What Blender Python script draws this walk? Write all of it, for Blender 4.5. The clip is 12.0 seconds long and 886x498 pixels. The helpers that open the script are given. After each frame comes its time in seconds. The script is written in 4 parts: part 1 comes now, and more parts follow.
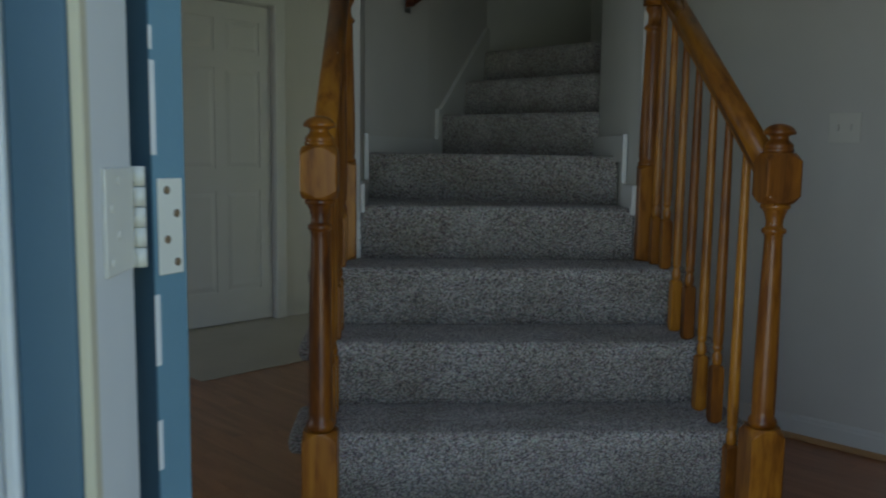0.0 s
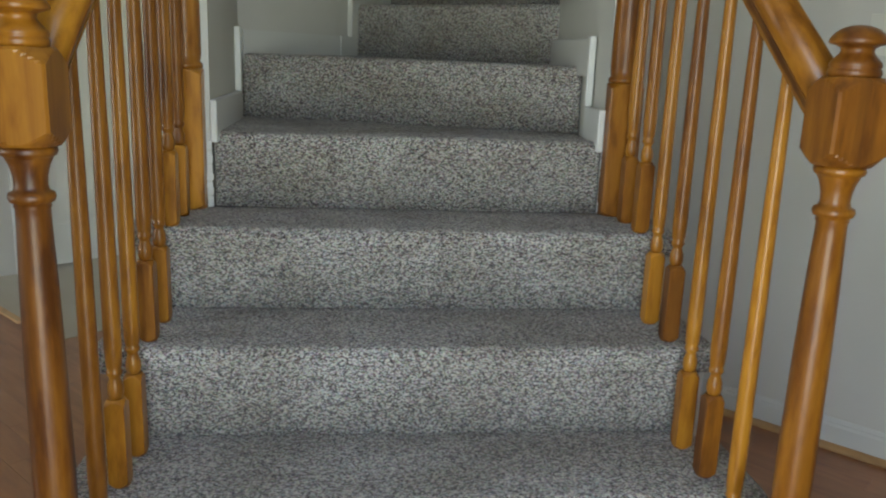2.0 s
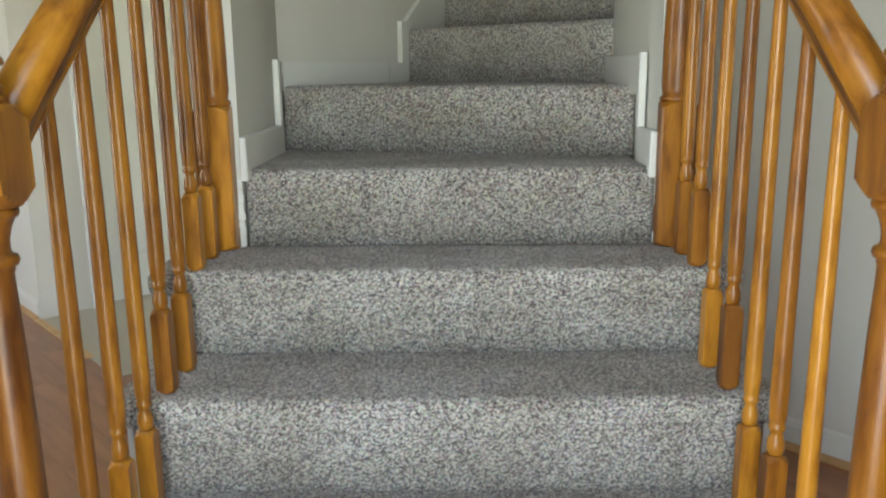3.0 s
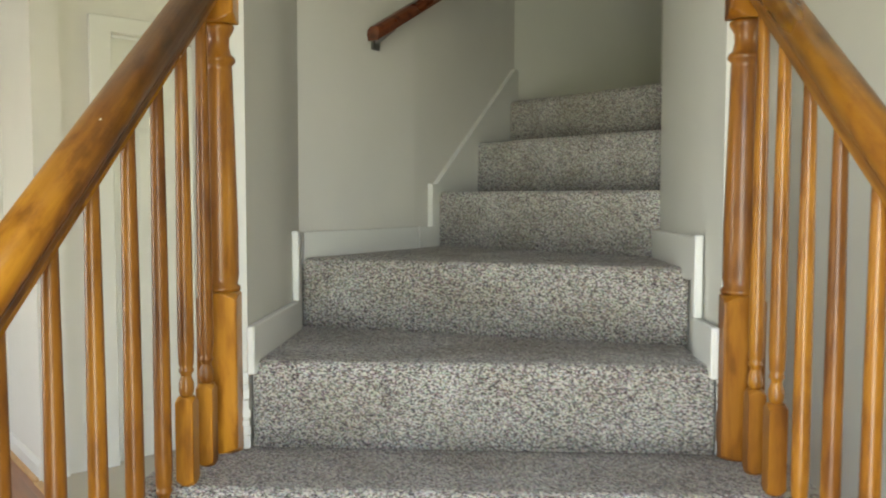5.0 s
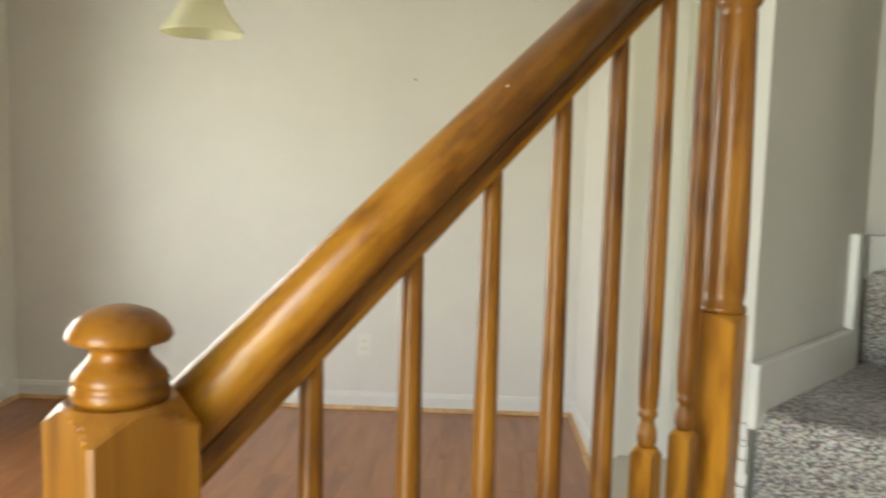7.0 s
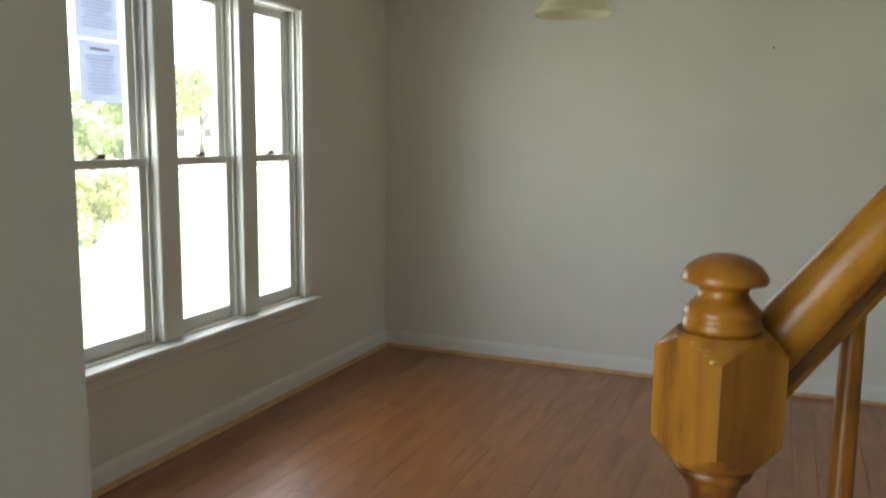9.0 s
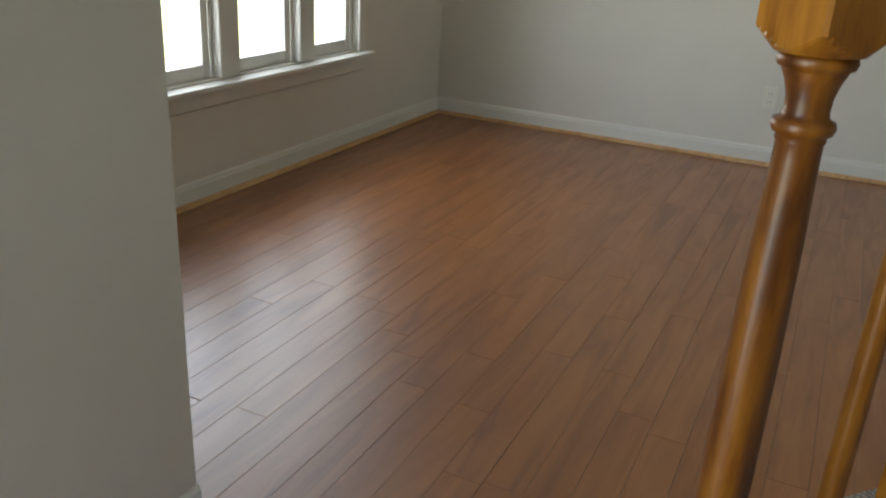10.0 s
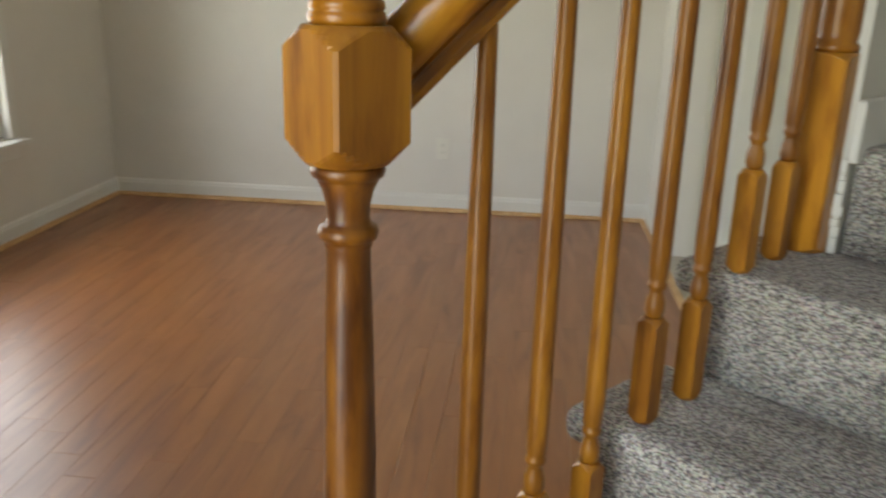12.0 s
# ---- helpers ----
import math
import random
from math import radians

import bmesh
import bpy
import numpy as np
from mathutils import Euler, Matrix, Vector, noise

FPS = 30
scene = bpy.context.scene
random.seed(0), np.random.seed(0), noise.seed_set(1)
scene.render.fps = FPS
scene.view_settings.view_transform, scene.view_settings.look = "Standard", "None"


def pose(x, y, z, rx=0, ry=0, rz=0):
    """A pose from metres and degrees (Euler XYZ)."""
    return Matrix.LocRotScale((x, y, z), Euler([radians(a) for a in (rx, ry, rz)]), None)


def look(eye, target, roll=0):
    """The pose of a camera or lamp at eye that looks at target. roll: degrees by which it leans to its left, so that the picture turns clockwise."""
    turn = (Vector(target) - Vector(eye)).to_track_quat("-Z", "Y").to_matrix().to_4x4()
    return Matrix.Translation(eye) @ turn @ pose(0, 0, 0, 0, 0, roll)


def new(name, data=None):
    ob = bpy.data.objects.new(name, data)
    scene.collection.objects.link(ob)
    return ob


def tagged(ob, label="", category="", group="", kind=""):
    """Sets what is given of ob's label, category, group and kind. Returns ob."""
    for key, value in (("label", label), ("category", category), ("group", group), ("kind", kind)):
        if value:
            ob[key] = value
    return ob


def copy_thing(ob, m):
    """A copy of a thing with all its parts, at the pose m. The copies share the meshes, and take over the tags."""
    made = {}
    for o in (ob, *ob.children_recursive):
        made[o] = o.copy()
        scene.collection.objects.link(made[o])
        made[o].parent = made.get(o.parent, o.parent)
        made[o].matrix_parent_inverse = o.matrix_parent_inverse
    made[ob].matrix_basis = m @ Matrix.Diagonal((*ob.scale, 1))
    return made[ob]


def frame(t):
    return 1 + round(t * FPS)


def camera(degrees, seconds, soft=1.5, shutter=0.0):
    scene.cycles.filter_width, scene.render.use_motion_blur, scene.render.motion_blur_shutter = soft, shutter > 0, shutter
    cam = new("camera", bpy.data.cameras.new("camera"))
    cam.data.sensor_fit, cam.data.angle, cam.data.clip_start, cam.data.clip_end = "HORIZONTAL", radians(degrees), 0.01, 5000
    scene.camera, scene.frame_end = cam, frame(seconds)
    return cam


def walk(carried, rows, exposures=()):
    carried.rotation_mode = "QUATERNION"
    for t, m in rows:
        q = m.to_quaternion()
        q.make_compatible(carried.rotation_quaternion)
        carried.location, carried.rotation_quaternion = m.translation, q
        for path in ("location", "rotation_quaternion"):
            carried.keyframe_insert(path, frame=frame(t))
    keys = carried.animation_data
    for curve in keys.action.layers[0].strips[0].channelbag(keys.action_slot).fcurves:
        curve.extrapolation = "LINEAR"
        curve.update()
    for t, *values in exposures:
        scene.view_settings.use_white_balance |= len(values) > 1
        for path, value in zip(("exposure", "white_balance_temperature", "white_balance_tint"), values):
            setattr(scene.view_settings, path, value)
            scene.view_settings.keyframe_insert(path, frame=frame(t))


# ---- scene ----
cam = camera(57.0, 12.0, soft=2.0, shutter=0.3)
PATH = [
    (0, (-0.38, -1.832, 1.104), (-0.253, 0.151, 0.875), 0.8),
    (0.5, (-0.376, -1.62, 1.078), (-0.078, 0.346, 0.859), 2.1),
    (1, (-0.309, -1.399, 1.072), (0.044, 0.554, 0.825), 2.6),
    (1.5, (-0.243, -1.183, 1.077), (0.095, 0.761, 0.75), 2.9),
    (2, (-0.137, -1.016, 1.13), (0.076, 0.917, 0.665), 2.2),
    (2.5, (-0.04, -0.926, 1.131), (0.008, 1.016, 0.657), 0.4),
    (3, (-0.003, -0.896, 1.153), (-0.016, 1.057, 0.723), -0.6),
    (3.5, (0.008, -0.902, 1.22), (0.014, 1.075, 0.914), -0.7),
    (5.5, (-0.027, -0.481, 1.267), (-0.241, 1.505, 1.163), 1.2),
    (6, (-0.063, -0.284, 1.266), (-0.597, 1.641, 1.163), 1.8),
    (6.5, (-0.066, -0.202, 1.278), (-1.024, 1.545, 1.102), 3.9),
    (7, (0.021, -0.211, 1.293), (-1.357, 1.225, 1.089), 1.5),
    (8.8, (-0.012, -0.472, 1.295), (-1.804, 0.393, 1.082), 0.6),
    (9, (-0.015, -0.478, 1.288), (-1.803, 0.371, 1.008), 0.7),
    (9.5, (-0.026, -0.498, 1.193), (-1.79, 0.273, 0.652), 1.5),
    (10, (0.008, -0.532, 1.091), (-1.702, 0.188, 0.343), 3.3),
    (10.5, (0.071, -0.509, 1.086), (-1.635, 0.186, 0.308), 3.7),
    (11, (0.083, -0.4, 1.12), (-1.648, 0.355, 0.464), 2.2),
    (11.5, (0.098, -0.334, 1.144), (-1.587, 0.57, 0.558), 1.2),
    (12, (0.05, -0.377, 1.148), (-1.361, 0.91, 0.549), 1.7),
]
EXPO = [(0.0, 0.95, 5900, 8), (0.5, 1.7, 6050, 8), (1.0, 2.1, 6400, 8), (1.5, 2.38, 6600, 8), (2.0, 2.68, 6700, 9), (2.5, 3.03, 6800, 10), (3.5, 3.5, 7000, 10), (5.5, 3.6, 7300, 12), (7.0, 3.6, 7500, 12), (9.0, 2.53, 6900, 8), (9.5, 2.48, 6900, 8), (10.5, 2.93, 7000, 10), (11.5, 3.33, 7100, 11), (12.0, 3.08, 7500, 12)]
walk(cam, [(t, look(eye, target, roll)) for t, eye, target, roll in PATH], EXPO)

# The stairs run along +y; the rooms stand turned by TH: local x is "b", local y is "a".
TH = 42.0
ROOM = Matrix.Rotation(radians(TH), 4, "Z")
H, D = 0.185, 0.26            # rise and going of the stairs
CEIL = 2.44


def at(b, a, z=0.0):
    """The world place of the rooms' (b, a, z)."""
    return ROOM @ Vector((b, a, z))


# ---- world and light ----
world = bpy.data.worlds.new("world")
scene.world = world
world.use_nodes = True
wn = world.node_tree
sky = wn.nodes.new("ShaderNodeTexSky")
sky.sky_type, sky.sun_disc = "NISHITA", False
SUN_EL, SUN_AZ = radians(50), radians(45)
sky.sun_elevation, sky.sun_rotation = SUN_EL, SUN_AZ
wn.links.new(sky.outputs[0], wn.nodes["Background"].inputs[0])
wn.nodes["Background"].inputs[1].default_value = 0.15
sun_data = bpy.data.lights.new("sun", "SUN")
sun_data.energy, sun_data.angle, sun_data.color = 5.0, radians(0.5), (1, 0.95, 0.87)
sun = new("sun", sun_data)
sd = Vector((math.sin(SUN_AZ) * math.cos(SUN_EL), math.cos(SUN_AZ) * math.cos(SUN_EL), math.sin(SUN_EL)))
sun.matrix_world = look((0, 0, 20), Vector((0, 0, 20)) - sd)


def area_lamp(name, centre, facing, w, h, power, color=(0.86, 0.93, 1.0)):
    """An area lamp: daylight at an opening, or added fill light."""
    d = bpy.data.lights.new(name, "AREA")
    d.shape, d.size, d.size_y, d.energy, d.color = "RECTANGLE", w, h, power, color
    ob = new(name, d)
    ob.matrix_world = look(centre, Vector(centre) + Vector(facing))
    return ob


N1 = Vector((-math.sin(radians(TH)), math.cos(radians(TH)), 0))   # a
N2 = Vector((math.cos(radians(TH)), math.sin(radians(TH)), 0))    # b
area_lamp("daylight_window", at(-2.66, 2.38, 1.2), N2, 1.5, 1.4, 8.0)
area_lamp("daylight_door", (-0.17, -1.33, 0.95), (0.85, 1, 0), 0.85, 1.7, 3.2)
# unseen east window, assumed because light reaches the stairs from the right
area_lamp("daylight_assumed_east", at(2.3, -2.3, 1.4), N1, 1.2, 1.4, 3.1)
# added fill at an unseen, made-up kitchen window
area_lamp("fill_kitchen", at(1.2, 5.9, 1.4), -N1, 1.0, 1.0, 1.6)
# added fill for the stair walls: no opening or fixture is known here
area_lamp("fill_landing", (1.6, 2.9, 3.6), (-0.6, -0.6, -1), 0.6, 0.6, 0.09)


# ---- materials ----
def material(name, color, rough=0.5, metal=0.0):
    m = bpy.data.materials.new(name)
    m.use_nodes = True
    b = m.node_tree.nodes["Principled BSDF"]
    b.inputs["Base Color"].default_value = (*color, 1)
    b.inputs["Roughness"].default_value = rough
    b.inputs["Metallic"].default_value = metal
    return m


def nd(m, kind, **vals):
    n = m.node_tree.nodes.new(kind)
    for k, v in vals.items():
        n.inputs[k.replace("_", " ")].default_value = v
    return n


def lk(m, a, b):
    m.node_tree.links.new(a, b)


def bsdf(m):
    return m.node_tree.nodes["Principled BSDF"]


def ramp(m, fac, stops):
    r = m.node_tree.nodes.new("ShaderNodeValToRGB")
    e = r.color_ramp.elements
    while len(e) < len(stops):
        e.new(0.5)
    for el, (p, c) in zip(e, stops):
        el.position, el.color = p, (*c, 1)
    lk(m, fac, r.inputs[0])
    return r


def coords(m, scale=(1, 1, 1), kind="Object"):
    tc = m.node_tree.nodes.new("ShaderNodeTexCoord")
    mp = nd(m, "ShaderNodeMapping", Scale=scale)
    lk(m, tc.outputs[kind], mp.inputs[0])
    return mp


def bump(m, height, strength, distance):
    b = nd(m, "ShaderNodeBump", Strength=strength, Distance=distance)
    lk(m, height, b.inputs["Height"])
    lk(m, b.outputs[0], bsdf(m).inputs["Normal"])


def paint(name, color, rough, vary=0.06, relief=0.15, stain=None):
    """Rolled wall or trim paint: faint mottling, orange peel."""
    m = material(name, color, rough)
    co = coords(m)
    n1 = nd(m, "ShaderNodeTexNoise", Scale=1.6, Detail=6, Roughness=0.6)
    n2 = nd(m, "ShaderNodeTexNoise", Scale=140.0, Detail=3)
    lk(m, co.outputs[0], n1.inputs[0])
    lk(m, co.outputs[0], n2.inputs[0])
    lo = tuple(c * (1 - vary) for c in (stain or color))
    r = ramp(m, n1.outputs[0], [(0.3, lo), (0.65, color)])
    lk(m, r.outputs[0], bsdf(m).inputs["Base Color"])
    bump(m, n2.outputs[0], relief, 0.002)
    return m


def oak(name, dark, mid, light, rough=0.28, axis="z", blotch=0.85):
    """Varnished wood, its grain along one axis of the object."""
    m = material(name, mid, rough)
    s = {"z": (14, 14, 1.2), "y": (14, 1.2, 14), "x": (1.2, 14, 14)}[axis]
    co = coords(m, s)
    info = m.node_tree.nodes.new("ShaderNodeObjectInfo")
    add = m.node_tree.nodes.new("ShaderNodeVectorMath")
    add.operation = "MULTIPLY_ADD"
    add.inputs[1].default_value = (37, 53, 71)
    lk(m, info.outputs["Random"], add.inputs[0])
    lk(m, co.outputs[0], add.inputs[2])
    n1 = nd(m, "ShaderNodeTexNoise", Scale=1.5, Detail=7, Roughness=0.62, Distortion=0.8)
    n2 = nd(m, "ShaderNodeTexNoise", Scale=0.35, Detail=3)
    lk(m, add.outputs[0], n1.inputs[0])
    lk(m, add.outputs[0], n2.inputs[0])
    mx = nd(m, "ShaderNodeMath", Value=0.5)
    mx.operation = "MULTIPLY_ADD"
    lk(m, n2.outputs[0], mx.inputs[0])
    mx.inputs[1].default_value = 0.7
    hm = nd(m, "ShaderNodeMath")
    hm.operation = "MULTIPLY"
    lk(m, n1.outputs[0], hm.inputs[0])
    hm.inputs[1].default_value = 0.4
    lk(m, hm.outputs[0], mx.inputs[2])
    r = ramp(m, mx.outputs[0], [(0.36, dark), (0.50, mid), (0.66, light)])
    blot = nd(m, "ShaderNodeTexNoise", Scale=0.9, Detail=4, Roughness=0.55)
    ct = coords(m, {"z": (38, 38, 9), "y": (44, 14, 44), "x": (9, 38, 38)}[axis])
    av = m.node_tree.nodes.new("ShaderNodeVectorMath")
    av.operation = "MULTIPLY_ADD"
    av.inputs[1].default_value = (91, 17, 43)
    lk(m, info.outputs["Random"], av.inputs[0])
    lk(m, ct.outputs[0], av.inputs[2])
    lk(m, av.outputs[0], blot.inputs[0])
    rb = ramp(m, blot.outputs[0], [(0.35, (0.30, 0.19, 0.12)), (0.46, (0.74, 0.65, 0.58)), (0.56, (1.0, 1.0, 1.0))])
    mb = m.node_tree.nodes.new("ShaderNodeMix")
    mb.data_type, mb.blend_type = "RGBA", "MULTIPLY"
    mb.inputs["Factor"].default_value = blotch
    lk(m, r.outputs[0], mb.inputs["A"])
    lk(m, rb.outputs[0], mb.inputs["B"])
    lk(m, mb.outputs["Result"], bsdf(m).inputs["Base Color"])
    rr = ramp(m, n2.outputs[0], [(0.3, (rough + 0.15,) * 3), (0.7, (rough - 0.05,) * 3)])
    lk(m, rr.outputs[0], bsdf(m).inputs["Roughness"])
    bsdf(m).inputs["Specular IOR Level"].default_value = 0.36
    bsdf(m).inputs["Coat Weight"].default_value = 0.16
    bsdf(m).inputs["Coat Roughness"].default_value = 0.12
    bump(m, n1.outputs[0], 0.12, 0.002)
    return m


WALL = paint("wall_paint", (0.66, 0.635, 0.575), 0.6, 0.07)
# the same wall paint, with the stairwell's shade put into its colour
WALL_SHADE = paint("wall_paint_shade", (0.63, 0.615, 0.55), 0.6, 0.06)
CEILM = paint("ceiling_paint", (0.75, 0.74, 0.71), 0.8, 0.04)
TRIM = paint("trim_paint", (0.69, 0.68, 0.63), 0.38, 0.07, 0.08)
OAK = oak("varnished_wood", (0.070, 0.021, 0.003), (0.245, 0.087, 0.007), (0.45, 0.190, 0.018), 0.33, blotch=0.6)
OAK_D = oak("varnished_wood_turned", (0.036, 0.011, 0.003), (0.155, 0.051, 0.005), (0.33, 0.125, 0.010), 0.33, blotch=0.75)
OAK_Y = oak("varnished_wood_rail", (0.035, 0.010, 0.002), (0.21, 0.075, 0.006), (0.46, 0.195, 0.017), 0.29, axis="y", blotch=0.6)
PINE = oak("bare_pine_moulding", (0.40, 0.22, 0.09), (0.52, 0.31, 0.14), (0.60, 0.38, 0.19), 0.5, "y", 0.2)
DARKRAIL = oak("dark_stained_wood", (0.05, 0.014, 0.006), (0.11, 0.032, 0.012), (0.17, 0.05, 0.02), 0.3, "x")
BLUE = paint("blue_door_paint", (0.060, 0.120, 0.165), 0.42, 0.25, 0.1)
BLUE_EDGE = paint("light_blue_edge_paint", (0.15, 0.27, 0.33), 0.5, 0.25, 0.1)
CREAM = paint("cream_weatherstrip", (0.55, 0.49, 0.33), 0.6, 0.1)
BRASS = material("polished_brass", (0.72, 0.52, 0.20), 0.14, 1.0)
HINGE = paint("painted_hinge_metal", (0.70, 0.67, 0.56), 0.4, 0.15, 0.1)
SCREW = material("tarnished_screw", (0.28, 0.20, 0.12), 0.4, 0.7)
PLASTIC = material("ivory_plastic", (0.70, 0.68, 0.60), 0.35)
DARKSLOT = material("dark_slot", (0.02, 0.02, 0.02), 0.6)
STEEL = material("dull_steel", (0.30, 0.29, 0.27), 0.4, 0.9)
SIDING = paint("outside_siding_paint", (0.6, 0.6, 0.58), 0.6, 0.05)
CONCRETE = paint("porch_concrete", (0.33, 0.32, 0.30), 0.85, 0.2, 0.4)

CARPET = material("berber_carpet", (0.3, 0.28, 0.26), 0.95)
co = coords(CARPET, (150, 260, 260))
v = nd(CARPET, "ShaderNodeTexVoronoi", Scale=1.6)
n = nd(CARPET, "ShaderNodeTexNoise", Scale=0.9, Detail=5, Roughness=0.75)
n3 = nd(CARPET, "ShaderNodeTexNoise", Scale=0.03, Detail=4)
for k in (v, n, n3):
    lk(CARPET, co.outputs[0], k.inputs["Vector"])
mxc = CARPET.node_tree.nodes.new("ShaderNodeMath")
mxc.operation = "MULTIPLY_ADD"
lk(CARPET, v.outputs["Color"], mxc.inputs[0])
mxc.inputs[1].default_value = 0.45
lk(CARPET, n.outputs[0], mxc.inputs[2])
rc = ramp(CARPET, mxc.outputs[0], [(0.53, (0.055, 0.048, 0.040)), (0.69, (0.285, 0.250, 0.222)), (0.86, (0.80, 0.745, 0.70))])
mc = CARPET.node_tree.nodes.new("ShaderNodeMix")
mc.data_type, mc.blend_type = "RGBA", "MULTIPLY"
mc.inputs["Factor"].default_value = 1.0
rn = ramp(CARPET, n3.outputs[0], [(0.32, (0.72, 0.68, 0.62)), (0.65, (1, 1, 1))])
yarn = CARPET.node_tree.nodes.new("ShaderNodeMix")
yarn.data_type, yarn.blend_type = "RGBA", "OVERLAY"
yarn.inputs["Factor"].default_value = 0.22
lk(CARPET, rc.outputs[0], yarn.inputs["A"])
lk(CARPET, v.outputs["Color"], yarn.inputs["B"])
lk(CARPET, yarn.outputs["Result"], mc.inputs["A"])
lk(CARPET, rn.outputs[0], mc.inputs["B"])
lk(CARPET, mc.outputs["Result"], bsdf(CARPET).inputs["Base Color"])
bsdf(CARPET).inputs["Sheen Weight"].default_value = 0.25
bump(CARPET, mxc.outputs[0], 0.9, 0.008)

LAMINATE = material("laminate_plank", (0.25, 0.1, 0.05), 0.3)
co = coords(LAMINATE, (9, 1.1, 9))
info = LAMINATE.node_tree.nodes.new("ShaderNodeObjectInfo")
gi = LAMINATE.node_tree.nodes.new("ShaderNodeNewGeometry")
ad = LAMINATE.node_tree.nodes.new("ShaderNodeMath")
ad.operation = "ADD"
lk(LAMINATE, info.outputs["Random"], ad.inputs[0])
lk(LAMINATE, gi.outputs["Random Per Island"], ad.inputs[1])
ma = LAMINATE.node_tree.nodes.new("ShaderNodeVectorMath")
ma.operation = "MULTIPLY_ADD"
ma.inputs[1].default_value = (31, 67, 11)
lk(LAMINATE, ad.outputs[0], ma.inputs[0])
lk(LAMINATE, co.outputs[0], ma.inputs[2])
n = nd(LAMINATE, "ShaderNodeTexNoise", Scale=1.6, Detail=8, Roughness=0.6, Distortion=1.2)
lk(LAMINATE, ma.outputs[0], n.inputs[0])
rl = ramp(LAMINATE, n.outputs[0], [(0.28, (0.155, 0.042, 0.007)), (0.45, (0.245, 0.076, 0.013)), (0.55, (0.278, 0.092, 0.017)), (0.72, (0.325, 0.115, 0.024))])
fr = LAMINATE.node_tree.nodes.new("ShaderNodeMath")
fr.operation = "FRACT"
lk(LAMINATE, ad.outputs[0], fr.inputs[0])
rv = ramp(LAMINATE, fr.outputs[0], [(0.0, (0.93, 0.92, 0.91)), (1.0, (1.06, 1.06, 1.06))])
ml = LAMINATE.node_tree.nodes.new("ShaderNodeMix")
ml.data_type, ml.blend_type = "RGBA", "MULTIPLY"
ml.inputs["Factor"].default_value = 1.0
lk(LAMINATE, rl.outputs[0], ml.inputs["A"])
lk(LAMINATE, rv.outputs[0], ml.inputs["B"])
lk(LAMINATE, ml.outputs["Result"], bsdf(LAMINATE).inputs["Base Color"])
rr = ramp(LAMINATE, n.outputs[0], [(0.3, (0.42,) * 3), (0.7, (0.34,) * 3)])
lk(LAMINATE, rr.outputs[0], bsdf(LAMINATE).inputs["Roughness"])
bsdf(LAMINATE).inputs["Specular IOR Level"].default_value = 1.0
bsdf(LAMINATE).inputs["Coat Weight"].default_value = 0.42
bsdf(LAMINATE).inputs["Coat Roughness"].default_value = 0.36
bump(LAMINATE, n.outputs[0], 0.06, 0.001)
SUBFLOOR = material("dark_floor_gap", (0.03, 0.014, 0.008), 0.8)

TILE = paint("beige_floor_tile", (0.42, 0.38, 0.30), 0.35, 0.15, 0.05)
GLASS = bpy.data.materials.new("window_glass")
GLASS.use_nodes = True
g = GLASS.node_tree
g.nodes.clear()
go, gt, gg, gm = (g.nodes.new(k) for k in ("ShaderNodeOutputMaterial", "ShaderNodeBsdfTransparent", "ShaderNodeBsdfGlossy", "ShaderNodeMixShader"))
gf = g.nodes.new("ShaderNodeMath")
gl = g.nodes.new("ShaderNodeLayerWeight")
gf.operation = "POWER"
gf.inputs[1].default_value = 4.0
g.links.new(gl.outputs["Facing"], gf.inputs[0])
gg.inputs["Roughness"].default_value = 0.03
g.links.new(gf.outputs[0], gm.inputs[0])
g.links.new(gt.outputs[0], gm.inputs[1])
g.links.new(gg.outputs[0], gm.inputs[2])
gv, gw = g.nodes.new("ShaderNodeBsdfTranslucent"), g.nodes.new("ShaderNodeMixShader")
gw.inputs[0].default_value = 0.02            # pale haze mixed into the glass, standing in for the overbright view
g.links.new(gm.outputs[0], gw.inputs[1])
g.links.new(gv.outputs[0], gw.inputs[2])
g.links.new(gw.outputs[0], go.inputs[0])
FROST = bpy.data.materials.new("frosted_shade_glass")
FROST.use_nodes = True
g = FROST.node_tree
g.nodes.clear()
go, gd, gt, gm = (g.nodes.new(k) for k in ("ShaderNodeOutputMaterial", "ShaderNodeBsdfPrincipled", "ShaderNodeBsdfTranslucent", "ShaderNodeMixShader"))
gd.inputs["Base Color"].default_value = (0.80, 0.78, 0.60, 1)
gd.inputs["Roughness"].default_value = 0.2
gt.inputs["Color"].default_value = (0.80, 0.78, 0.58, 1)
gm.inputs[0].default_value = 0.5
g.links.new(gd.outputs[0], gm.inputs[1])
g.links.new(gt.outputs[0], gm.inputs[2])
g.links.new(gm.outputs[0], go.inputs[0])
PAPER = FROST.copy()
PAPER.name = "notice_paper"
for nn in PAPER.node_tree.nodes:
    if nn.type == "BSDF_PRINCIPLED":
        nn.inputs["Base Color"].default_value = (0.60, 0.60, 0.64, 1)
        nn.inputs["Roughness"].default_value = 0.8
    if nn.type == "BSDF_TRANSLUCENT":
        nn.inputs["Color"].default_value = (0.42, 0.44, 0.52, 1)
    if nn.type == "MIX_SHADER":
        nn.inputs[0].default_value = 0.7
INK = material("faded_ink", (0.36, 0.36, 0.42), 0.8)


# ---- mesh helpers ----
def part(name, bm, mat, parent=None, label=""):
    me = bpy.data.meshes.new(name)
    bm.to_mesh(me)
    bm.free()
    me.materials.append(mat)
    ob = new(name, me)
    if parent is not None:
        ob.parent = parent
    if label:
        ob["label"] = label
    return ob


